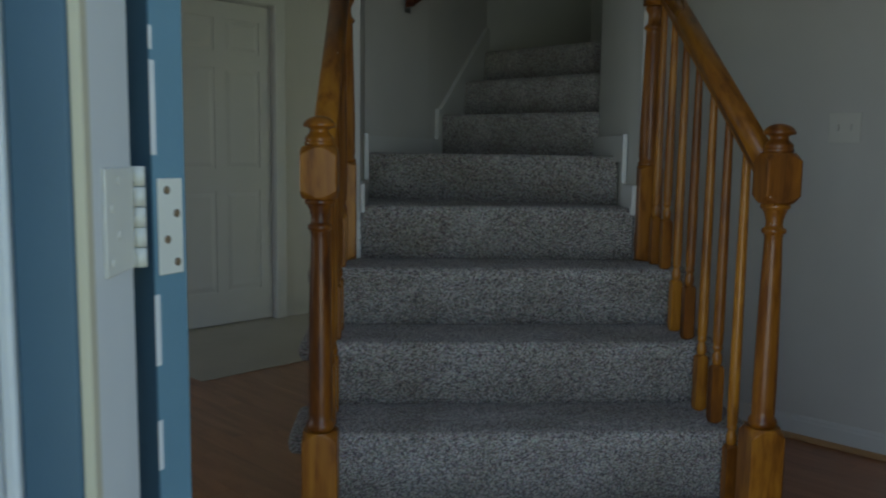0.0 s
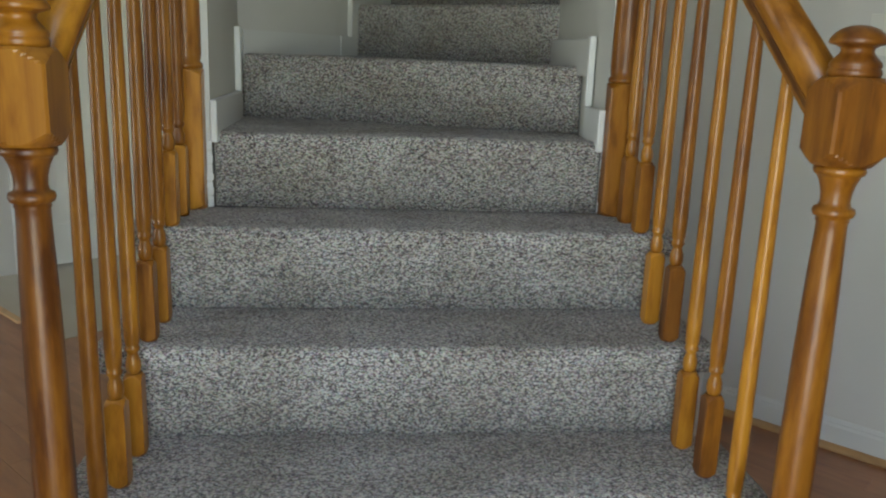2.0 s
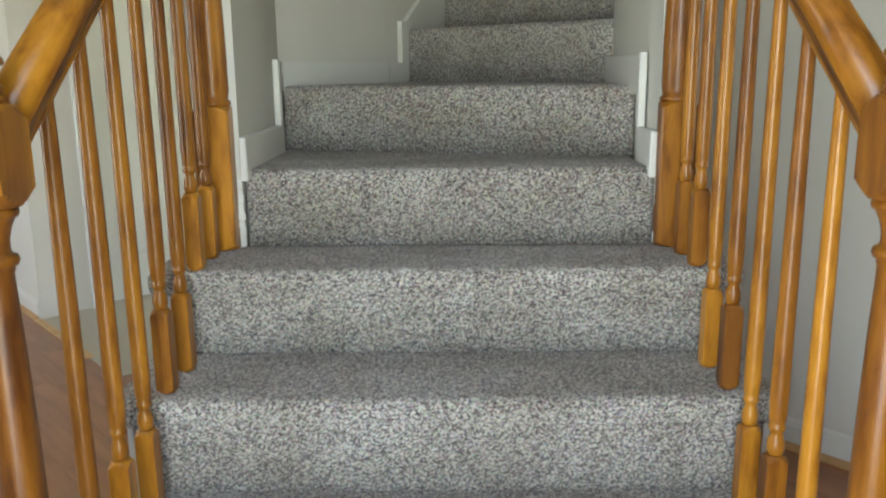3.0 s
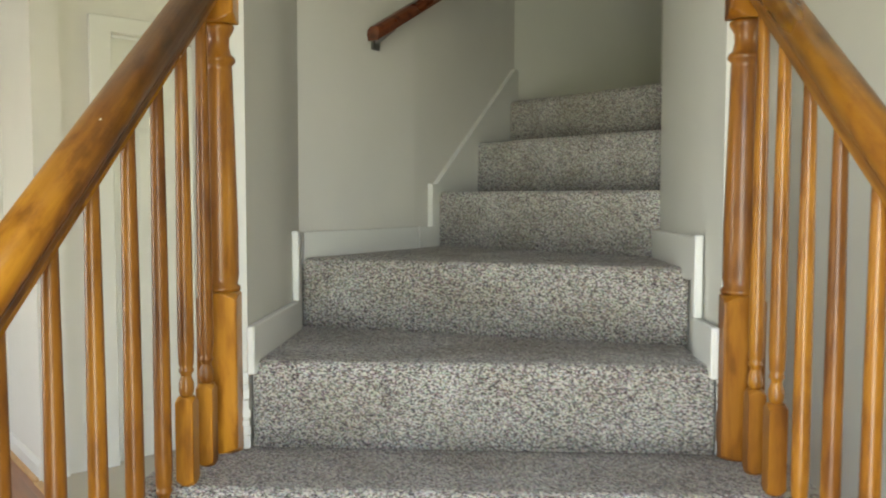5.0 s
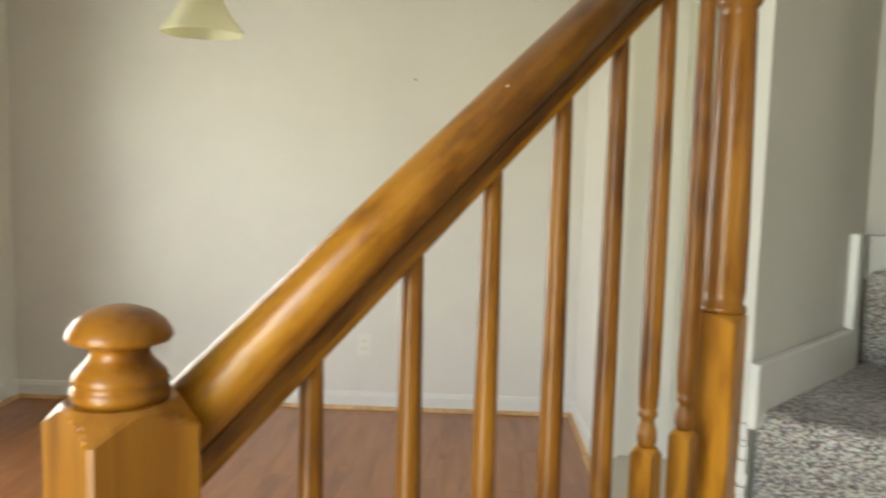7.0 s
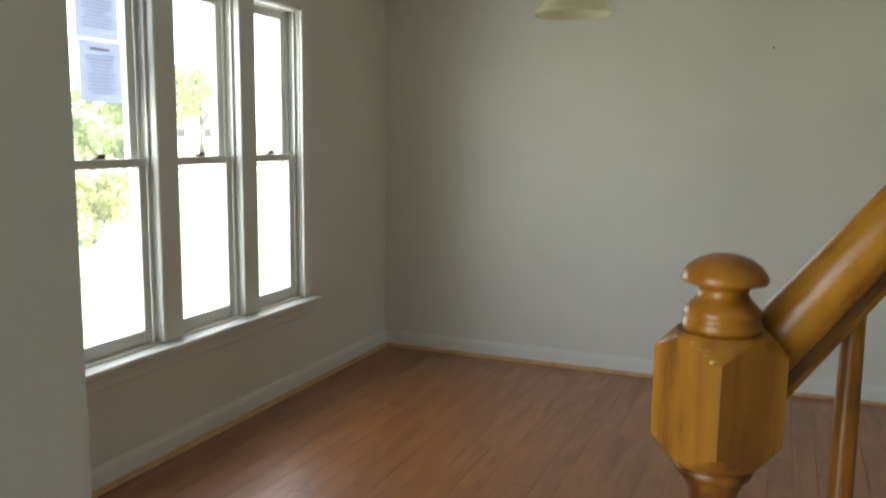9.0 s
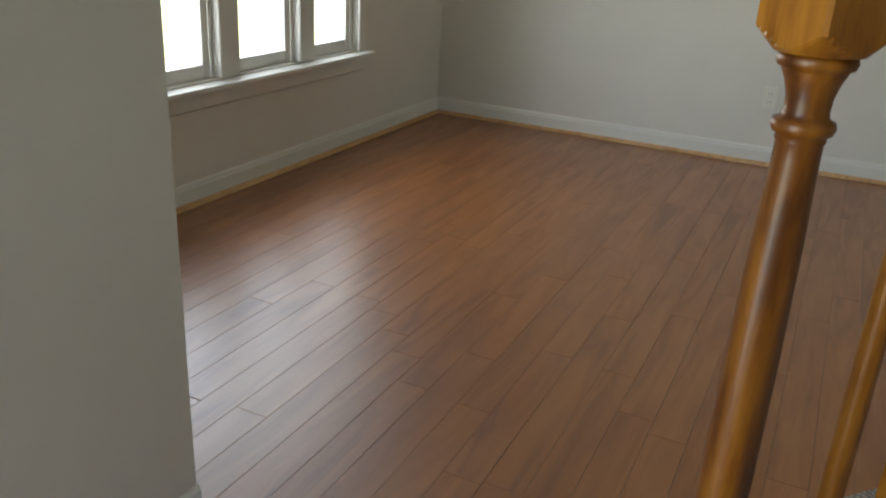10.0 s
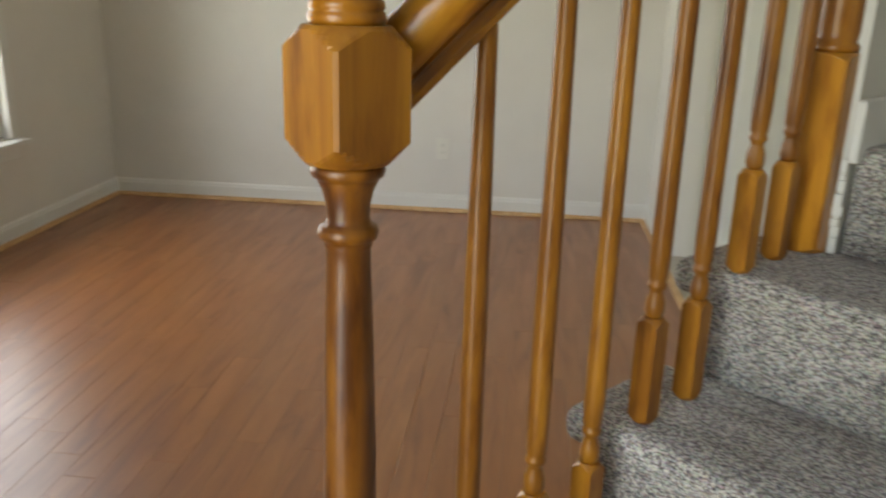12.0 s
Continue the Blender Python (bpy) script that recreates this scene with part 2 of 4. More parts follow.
def empty(name, m=None):
    e = new(name)
    e.empty_display_size = 0.1
    if m is not None:
        e.matrix_world = m
    return e


def add_box(bm, lo, hi, bevel=0.0, seg=1):
    c = [(a + b) / 2 for a, b in zip(lo, hi)]
    s = [b - a for a, b in zip(lo, hi)]
    t = bmesh.new()
    bmesh.ops.create_cube(t, size=1, matrix=Matrix.Translation(c) @ Matrix.Diagonal((*s, 1)))
    if bevel:
        bmesh.ops.bevel(t, geom=t.edges[:], offset=bevel, segments=seg, affect="EDGES", profile=0.6)
    join(bm, t)
    return bm


def join(bm, other):
    m = {}
    for v in other.verts:
        m[v] = bm.verts.new(v.co)
    for f in other.faces:
        nf = bm.faces.new([m[v] for v in f.verts])
        nf.smooth = f.smooth
    other.free()
    return bm


def box(lo, hi, bevel=0.0, seg=1):
    return add_box(bmesh.new(), lo, hi, bevel, seg)


def prism(pts, z0, z1, bevel=0.0):
    """A plan outline pulled up from z0 to z1."""
    bm = bmesh.new()
    lo = [bm.verts.new((x, y, z0)) for x, y in pts]
    hi = [bm.verts.new((x, y, z1)) for x, y in pts]
    bm.faces.new(lo[::-1])
    bm.faces.new(hi)
    for i in range(len(pts)):
        j = (i + 1) % len(pts)
        bm.faces.new((lo[i], lo[j], hi[j], hi[i]))
    bmesh.ops.recalc_face_normals(bm, faces=bm.faces[:])
    if bevel:
        bmesh.ops.bevel(bm, geom=[e for e in bm.edges], offset=bevel, segments=2, affect="EDGES")
    return bm


def lathe(profile, seg=20, caps=True):
    """A turned shape: (radius, z) from bottom to top; without caps its ends stay open."""
    bm = bmesh.new()
    rings = []
    for r, z in profile:
        rings.append([bm.verts.new((r * math.cos(2 * math.pi * k / seg), r * math.sin(2 * math.pi * k / seg), z)) for k in range(seg)])
    for a, b in zip(rings, rings[1:]):
        for k in range(seg):
            f = bm.faces.new((a[k], a[(k + 1) % seg], b[(k + 1) % seg], b[k]))
            f.smooth = True
    if caps:
        bm.faces.new(rings[0][::-1])
        bm.faces.new(rings[-1])
    return bm


def sweep(section, p0, p1, up=(0, 0, 1)):
    """A moulding: a closed (side, height) section drawn from p0 to p1."""
    p0, p1, up = Vector(p0), Vector(p1), Vector(up)
    d = (p1 - p0).normalized()
    side = d.cross(up).normalized()
    bm = bmesh.new()
    r0 = [bm.verts.new(p0 + side * s + up * h) for s, h in section]
    r1 = [bm.verts.new(p1 + side * s + up * h) for s, h in section]
    bm.faces.new(r0[::-1])
    bm.faces.new(r1)
    for i in range(len(section)):
        j = (i + 1) % len(section)
        bm.faces.new((r0[i], r0[j], r1[j], r1[i]))
    bmesh.ops.recalc_face_normals(bm, faces=bm.faces[:])
    return bm


def structure(name, bm, mat, m=None, label="", category=""):
    ob = part(name, bm, mat)
    if m is not None:
        ob.matrix_world = m
    return tagged(ob, label, category or name.split("_")[0], kind="structure")


def wall_with_hole(lo, hi, hole_lo, hole_hi, axis):
    """A wall box with one opening; axis is the one it runs along (0 or 1)."""
    bm = bmesh.new()
    a = axis
    def piece(u0, u1, z0, z1):
        if u1 - u0 > 1e-4 and z1 - z0 > 1e-4:
            l, h = list(lo), list(hi)
            l[a], h[a], l[2], h[2] = u0, u1, z0, z1
            add_box(bm, l, h)
    piece(lo[a], hole_lo[0], lo[2], hi[2])
    piece(hole_hi[0], hi[a], lo[2], hi[2])
    piece(hole_lo[0], hole_hi[0], lo[2], hole_lo[1])
    piece(hole_lo[0], hole_hi[0], hole_hi[1], hi[2])
    return bm


# ---- large structure ----
# left room: window wall at b = -2.53, far wall at a = 4.03
WIN_A0, WIN_A1, WIN_Z0, WIN_Z1 = 1.64, 3.10, 0.47, 1.86
structure("wall_window", wall_with_hole((-2.68, 0.55, 0), (-2.53, 4.18, CEIL), (WIN_A0, WIN_Z0), (WIN_A1, WIN_Z1), 1), WALL, ROOM, "off-white painted wall with a triple window opening", "wall")
structure("wall_far", box((-2.53, 4.03, 0), (0.45, 4.18, CEIL)), WALL, ROOM, "off-white painted wall with a power outlet")
structure("wall_side", box((0.45, 3.42, 0), (0.57, 4.18, CEIL)), WALL, ROOM, "off-white wall end beside the kitchen passage")
# stub beside the front door, its end an outer corner
structure("wall_stub", box((-1.62, -0.40, 0), (-1.265, 0.530, CEIL)), WALL, ROOM, "beige-grey painted wall beside the front door")
structure("wall_return", box((-2.53, 0.45, 0), (-1.62, 0.60, CEIL)), WALL, ROOM, "off-white painted return wall")
# door wall of the passage
structure("wall_passage", wall_with_hole((0.57, 3.45, 0), (2.6, 3.57, CEIL), (0.80, -0.01), (1.56, 2.03), 0), WALL, ROOM, "off-white wall with a white panel door")
# right wall of the foyer and the next room's opening
structure("wall_hall", box((1.75, -0.26, 0), (1.87, 0.748, CEIL)), WALL, ROOM, "off-white painted hall wall with a light switch", "wall")
structure("wall_stair_rear", box((1.80, 2.12, 0), (1.92, 2.6, CEIL)), WALL, ROOM, "wall behind the stairs", "wall")
structure("wall_hall_head", box((1.75, -1.2, 2.05), (1.87, -0.26, CEIL)), WALL, ROOM, "wall above the hall doorway")
structure("wall_hall_end", box((1.75, -2.4, 0), (1.87, -1.2, CEIL)), WALL, ROOM, "off-white wall beyond the doorway")
structure("wall_east_room", box((4.5, -2.4, 0), (4.62, 0.745, CEIL)), WALL, ROOM, "far wall of the next room")
structure("wall_east_back", box((1.87, 0.63, 0), (4.5, 0.745, CEIL)), WALL, ROOM, "back wall of the next room")
structure("wall_east_front", wall_with_hole((0.60, -2.52, 0), (4.62, -2.40, CEIL), (1.9, 0.6), (3.2, 2.0), 0), WALL, ROOM, "front wall of the next room with an assumed window opening")
# unseen wall; its hole is made up for the kitchen fill lamp
structure("wall_kitchen_back", wall_with_hole((0.6, 5.9, 0), (2.72, 6.02, CEIL), (0.7, 0.9), (1.7, 1.9), 0), WALL, ROOM, "kitchen back wall")
structure("wall_kitchen_side", box((2.6, 2.6, 0), (2.72, 5.9, CEIL)), WALL, ROOM, "kitchen side wall")
structure("wall_kitchen_left", box((0.6, 4.18, 0), (0.72, 5.9, CEIL)), WALL, ROOM, "kitchen partition wall")

# front wall with the entrance, across the stairs' axis
DX0, DX1, DY = -0.640, 0.30, -1.06
structure("wall_front", wall_with_hole((-0.92, -1.19, 0), (0.62, -1.06, CEIL), (DX0, 0.0), (DX1, 2.06), 0), WALL, None, "front wall with the entrance opening", "wall")
structure("wall_front_right", prism([(0.62, -1.19), (0.62, -1.06), tuple(at(0.72, -2.40)[:2]), tuple(at(0.60, -2.40)[:2])], 0, CEIL), WALL, None, "front wall right of the entrance", "wall")

# stair enclosure walls
ENC = 4.3
structure("wall_stair_west", prism([(-0.49, 1.02), (-0.49, 1.52), (-0.60, 1.59), (-0.60, 1.02)], 0, ENC), WALL_SHADE, None, "painted wall end at the stairs", "wall")
BL = [(-0.49, 1.52), (-0.215, 2.00), (0.14, 2.76)]


def seg(y):
    """The start and way of the back wall's piece at this y."""
    a, b = (BL[0], BL[1]) if y < BL[1][1] - 1e-6 else (BL[1], BL[2])
    return Vector(a), (Vector(b) - Vector(a)).normalized()


wb_ = [Vector(p) for p in BL]
outw = [p + Vector((-0.10, 0.07)) for p in wb_]
structure("wall_stair_back", prism([tuple(p) for p in wb_ + outw[::-1]], 0, ENC), WALL, None, "off-white angled stair wall with a handrail", "wall")
structure("wall_stair_east", prism([(0.49, 1.02), (0.60, 1.02), (0.60, 1.55), (0.49, 1.60)], 0, ENC), WALL_SHADE, None, "painted wall end at the stairs", "wall")
e0 = Vector((0.49, 1.60))
d2 = Vector((N2.x, N2.y))
q = e0 + d2 * 1.9
structure("wall_stair_inner", prism([tuple(e0), (0.60, 1.55), tuple(q + Vector((0.074, -0.082))), tuple(q)], 0, ENC), WALL_SHADE, None, "inner stair wall", "wall")
b1 = Vector(BL[2])
q2 = b1 + d2 * 1.0
structure("wall_landing", prism([tuple(b1), tuple(q2), tuple(q2 + Vector((-0.07, 0.08))), tuple(b1 + Vector((-0.07, 0.08)))], 0, ENC), WALL_SHADE, None, "shaded wall of the upper landing", "wall")
structure("wall_landing_end", prism([tuple(q2), tuple(q), tuple(q + d2 * 0.1), tuple(q2 + d2 * 0.1)], 0, ENC), WALL, None, "end wall of the upper landing", "wall")
structure("wall_stair_header", box((-0.49, 1.02, CEIL - 0.02), (0.49, 1.12, ENC)), WALL, None, "wall above the stair opening", "wall")
structure("ceiling_stair", prism([(-0.6, 1.0), (0.6, 1.0), tuple(q + d2 * 0.1), tuple(q2 + d2 * 0.1), tuple(b1 + Vector((-0.1, 0.1))), (-0.6, 1.6)], ENC, ENC + 0.1), CEILM, None, "white stairwell ceiling", "ceiling")
cb = bmesh.new()
rim = [at(-2.68, 4.18), at(-2.68, 0.45), at(-1.62, 0.45), at(-1.62, 0.0), Vector((-1.05, -1.19, 0)), Vector((0.62, -1.19, 0)), at(0.60, -2.52), at(4.62, -2.52), at(4.62, 2.6), at(2.72, 2.6), at(2.72, 6.02), at(0.6, 6.02), at(0.6, 4.18)]
well = [Vector((*p, 0)) for p in ((-0.545, 1.07), (0.545, 1.07), (0.545, 1.57), tuple(q), tuple(q2), BL[2], BL[1], (-0.545, 1.52))]
for loop in (rim, well):
    vs = [cb.verts.new((v.x, v.y, CEIL)) for v in loop]
    for k in range(len(vs)):
        cb.edges.new((vs[k], vs[(k + 1) % len(vs)]))
bmesh.ops.triangle_fill(cb, use_beauty=True, edges=cb.edges[:])
up = bmesh.ops.extrude_face_region(cb, geom=cb.faces[:])
bmesh.ops.translate(cb, verts=[v for v in up["geom"] if isinstance(v, bmesh.types.BMVert)], vec=(0, 0, 0.12))
bmesh.ops.recalc_face_normals(cb, faces=cb.faces[:])
structure("ceiling", cb, CEILM, None, "white painted ceiling")

floor = structure("floor", prism([(-2.68, 4.18), (-2.68, 0.50), (-1.60, 0.50), (-1.45, -0.11), (-0.24, -1.21), (1.87, -2.30), (1.87, 4.18)], -0.12, -0.012), SUBFLOOR, ROOM, "reddish-brown laminate plank floor")
structure("floor_kitchen", box((0.43, 2.40, -0.10), (2.72, 6.02, 0.003)), TILE, ROOM, "beige tiled kitchen floor", "floor")
structure("floor_east", box((1.87, -2.52, -0.10), (4.62, 0.745, 0.0)), TILE, ROOM, "beige floor of the next room", "floor")

# ---- stairs ----
stairs = empty("staircase")
tagged(stairs, "straight carpeted stairs with winders, speckled grey-brown carpet", "stairs")


def step(pts, z0, z1, name="step"):
    """A carpeted step with a soft rounded nosing."""
    bm = prism(pts, z0, z1)
    es = [e for e in bm.edges if all(abs(v.co.z - z1) < 1e-5 for v in e.verts)]
    vs = [e for e in bm.edges if abs(e.verts[0].co.z - e.verts[1].co.z) > 0.05]
    bmesh.ops.bevel(bm, geom=es + vs, offset=0.022, segments=4, affect="EDGES", profile=0.55)
    for f in bm.faces:
        f.smooth = True
    return part(name, bm, CARPET, stairs)


for k in range(4):
    y0 = k * D
    step([(-0.600, y0), (0.585, y0), (0.585, y0 + D + 0.03), (-0.600, y0 + D + 0.03)], k * H + 0.001, (k + 1) * H - 0.001)
    nose = box((-0.648, y0 - 0.004, (k + 1) * H - 0.058), (0.628, y0 + D + (0.002 if k < 3 else -0.001), (k + 1) * H), 0.026, 4)
    for f in nose.faces:
        f.smooth = True
    part("tread_cover", nose, CARPET, stairs, "carpet wrapped over the tread edge")
    for x0, x1 in ((-0.612, -0.601), (0.586, 0.597)):
        part("stringer", box((x0, y0 + 0.012, 0.001), (x1, y0 + D + 0.03 if k < 3 else 1.019, (k + 1) * H - 0.03)), TRIM, stairs, "white painted stair side board")
step([(-0.488, 4 * D - 0.01), (0.488, 4 * D - 0.02), (0.488, 1.32), (-0.488, 1.60)], 4 * H + 0.001, 5 * H)
step([(-0.488, 1.51), (0.488, 1.25), (0.488, 1.60), (0.62, 1.72), (0.05, 2.35), (-0.05, 2.35), (-0.2155, 1.998)], 5 * H + 0.001, 6 * H)


def back(y):
    """The point of the stair's back wall at this y."""
    p, w = seg(y)
    return p.x + (y - p.y) * w.x / w.y + 0.002, y


step([back(2.13), (0.486, 1.585), (0.72, 1.80), (0.72, 2.10), back(2.42)], 6 * H + 0.001, 7 * H)
step([back(2.41), (0.58, 1.78), (0.90, 2.06), (0.90, 2.20), back(2.70)], 7 * H + 0.001, 8 * H)
step([back(2.69), (0.70, 2.05), (1.85, 2.88), (1.0, 3.30), (0.18, 2.755)], 8 * H + 0.001, 9 * H)
# white skirting that follows the steps
def skirt(name, bm):
    return structure(name, bm, TRIM, None, "white skirting board along the carpeted stairs", "baseboard")


skirt("baseboard", box((-0.489, 1.005, 0.90), (-0.472, 1.47, 1.003), 0.003))
skirt("baseboard", box((-0.4885, 1.425, 1.003), (-0.470, 1.455, 1.185), 0.003))
skirt("baseboard", box((0.468, 1.005, 0.90), (0.4845, 1.150, 1.008), 0.003))
skirt("baseboard", box((0.466, 1.135, 1.008), (0.4842, 1.165, 1.190), 0.003))
skirt("baseboard", box((0.469, 1.165, 1.085), (0.4848, 1.597, 1.185), 0.003))


rnd = random.Random(8)
for x0, x1 in ((-0.4995, -0.487), (0.4855, 0.4990)):
    bm, z = bmesh.new(), 4 * H + 0.004
    while z < 0.90:
        l_ = rnd.uniform(0.006, 0.03)
        add_box(bm, (x0 + rnd.uniform(-0.002, 0.002), 1.0145 - rnd.uniform(0, 0.003), z), (x1 + rnd.uniform(-0.002, 0.003), 1.0195, z + l_))
        z += l_ + rnd.uniform(0, 0.008)
    structure("trim", bm, TRIM, None, "rough torn paint edge of the wall end", "trim")


def along(bm_pts, thick=0.016):
    """A board on the stair's back wall, its outline given as (y, z)."""
    bm = bmesh.new()
    lo, hi = [], []
    for y, z in bm_pts:
        x, yy = back(y)
        w = seg(sum(p[0] for p in bm_pts) / len(bm_pts))[1]
        nrm = Vector((w.y, -w.x, 0))
        lo.append(bm.verts.new((x, yy, z)))
        hi.append(bm.verts.new(Vector((x, yy, z)) + nrm * thick))
    bm.faces.new(lo)
    bm.faces.new(hi[::-1])
    for i in range(len(lo)):
        j = (i + 1) % len(lo)
        bm.faces.new((lo[i], hi[i], hi[j], lo[j]))
    bmesh.ops.recalc_face_normals(bm, faces=bm.faces[:])
    return bm


skirt("baseboard", along([(1.52, 1.09), (1.999, 1.09), (1.999, 1.178), (1.52, 1.178)]))
skirt("baseboard", along([(2.001, 1.09), (2.12, 1.09), (2.30, 1.20), (2.60, 1.40), (2.755, 1.60), (2.755, 1.80), (2.73, 1.80), (2.11, 1.32), (2.08, 1.32), (2.08, 1.178), (2.001, 1.178)], 0.018))

# ---- balustrades ----
NX, NY = {-1: -0.543, 1: 0.527}, 0.045
SLOPE = H / D


def rail_under(y):
    return 1.052 + SLOPE * (y - 0.10)


def block(w, z0, z1, cut=0.022, rim=0.97):
    """A square post block whose ends were turned on the lathe, so that each face ends in an arch. rim: the turned radius at the ends, in half widths."""
    bm = bmesh.new()
    h, c = w / 2, w * 0.035
    ways = []
    for k in range(4):
        q = k * math.pi / 2
        side = [-0.985, -0.8, -0.6, -0.4, -0.2, 0.0, 0.2, 0.4, 0.6, 0.8, 0.985]
        for u in side:
            y = u * (h - c)
            ways.append((math.atan2(y, h) + q, math.hypot(h, y)))
    top = max(r for _, r in ways)
    n = 5
    levels = [(z0 + cut * k / n, h * rim + (top - h * rim) * k / n) for k in range(n + 1)]
    levels += [(z0 + z1 - z, r) for z, r in reversed(levels)]
    rings = [[bm.verts.new((min(r, lim) * math.cos(a), min(r, lim) * math.sin(a), z)) for a, r in ways] for z, lim in levels]
    for lo, hi in zip(rings, rings[1:]):
        for k in range(len(ways)):
            j = (k + 1) % len(ways)
            bm.faces.new((lo[k], lo[j], hi[j], hi[k]))
    bm.faces.new(rings[0][::-1])
    bm.faces.new(rings[-1])
    return bm


def newel(m):
    e = empty("newel_post", m)
    tagged(e, "turned varnished wooden newel post with a mushroom cap", "newel post", "newel posts of the staircase")
    z = 0.183
    part("base_block", block(0.083, z, 0.458, 0.020), OAK, e)
    part("shaft", lathe([(0.026, 0.455), (0.033, 0.462), (0.034, 0.470), (0.032, 0.477), (0.0265, 0.484), (0.0275, 0.50), (0.0278, 0.56), (0.0262, 0.70), (0.0238, 0.82), (0.0210, 0.905),
                         (0.0208, 0.921), (0.0225, 0.924), (0.0215, 0.928), (0.0265, 0.9305), (0.0285, 0.936), (0.0270, 0.9415), (0.0215, 0.944), (0.0198, 0.950), (0.0203, 0.962), (0.0238, 0.976), (0.0280, 0.985), (0.0285, 0.987), (0.0328, 0.989), (0.0345, 0.994), (0.0325, 1.001)], 32), OAK_D, e)
    part("head_block", block(0.083, 1.001, 1.120, 0.019, 0.93), OAK, e)
    part("cap", lathe([(0.028, 1.117), (0.033, 1.120), (0.0345, 1.125), (0.0335, 1.130), (0.0312, 1.132), (0.0335, 1.134), (0.0325, 1.139), (0.027, 1.145), (0.0225, 1.150), (0.0205, 1.154), (0.0215, 1.158), (0.027, 1.161), (0.035, 1.163), (0.037, 1.1655), (0.0358, 1.170), (0.031, 1.177), (0.023, 1.183), (0.012, 1.187), (0.002, 1.188)], 36), OAK_D, e)
    return e


def half_newel(m):
    """Local z = 0 at the tread; the flat back is at y = 0.045."""
    e = empty("half_newel_post", m)
    tagged(e, "varnished wooden half newel post fixed to the wall end", "newel post", "half newel posts at the wall")

    def cut(bm, y=0.0):
        g = bmesh.ops.bisect_plane(bm, geom=bm.verts[:] + bm.edges[:] + bm.faces[:], plane_co=(0, y, 0), plane_no=(0, 1, 0), clear_outer=True)
        ed = [x for x in g["geom_cut"] if isinstance(x, bmesh.types.BMEdge)]
        bmesh.ops.edgeloop_fill(bm, edges=ed)
        return bm
    part("base_block", cut(block(0.084, 0.0, 0.335, 0.012)), OAK, e)
    part("shaft", cut(lathe([(0.034, 0.333), (0.040, 0.338), (0.040, 0.346), (0.034, 0.351), (0.037, 0.37), (0.0365, 0.48), (0.033, 0.62), (0.0285, 0.79), (0.0275, 0.800), (0.034, 0.806), (0.0355, 0.812), (0.033, 0.818), (0.026, 0.824), (0.0225, 0.842), (0.0235, 0.858), (0.031, 0.870), (0.034, 0.878), (0.030, 0.886)], 28)), OAK, e)
    part("head_block", cut(block(0.086, 0.884, 1.00, 0.018)), OAK, e)
    part("cap", cut(lathe([(0.026, 0.998), (0.034, 1.005), (0.030, 1.014), (0.0165, 1.030), (0.020, 1.045), (0.037, 1.054), (0.036, 1.063), (0.014, 1.078), (0.002, 1.079)], 24)), OAK, e)
    return e


def baluster(m, length):
    """Local z = 0 at the tread, the top under the handrail at length."""
    e = empty("baluster", m)
    tagged(e, "slim turned varnished wooden baluster with a square foot on the carpet", "baluster", "balusters of the staircase")
    part("foot", block(0.0335, 0.0, 0.166, 0.011, 0.84), OAK, e)
    r = length - 0.23
    part("spindle", lathe([(0.010, 0.164), (0.0125, 0.170), (0.014, 0.176), (0.0135, 0.190), (0.0095, 0.202), (0.010, 0.206), (0.0135, 0.211), (0.0135, 0.216), (0.0115, 0.219),
                           (0.0135, 0.226), (0.0148, 0.26), (0.0142, 0.26 + 0.25 * r), (0.0130, 0.23 + 0.6 * r), (0.0105, length), (0.0100, length + 0.02)], 16), OAK, e)
    return e


BAL_Y = [0.215, 0.335, 0.450, 0.572, 0.688, 0.803, 0.913]
protos = {}
for side in (-1, 1):
    for y in BAL_Y:
        tread = int((y - 0.0) // D)
        off = round(y - tread * D, 3)
        m = pose(NX[side], y, (tread + 1) * H - 0.001, 0, 0, 0)
        if off in protos:
            copy_thing(protos[off], m)
        else:
            protos[off] = baluster(m, rail_under(y) - (tread + 1) * H)
first = newel(pose(NX[-1], NY, 0, 0, 0, 0))
copy_thing(first, pose(NX[1], NY, 0, 0, 0, 90))
hn = half_newel(pose(NX[-1], 1.0185, 4 * H))
copy_thing(hn, pose(NX[1], 1.0185, 4 * H))

RAIL_HALF = [(0.0155, -0.004), (0.0155, 0.0065), (0.0195, 0.0085), (0.0205, 0.0125), (0.0180, 0.0150), (0.0235, 0.0175), (0.0280, 0.0230), (0.0295, 0.0320), (0.0280, 0.0420), (0.0235, 0.0505), (0.0160, 0.0565), (0.0080, 0.0592), (0.0, 0.0600)]
RAIL = [(-x, h) for x, h in RAIL_HALF] + [(x, h) for x, h in RAIL_HALF[-2::-1]]


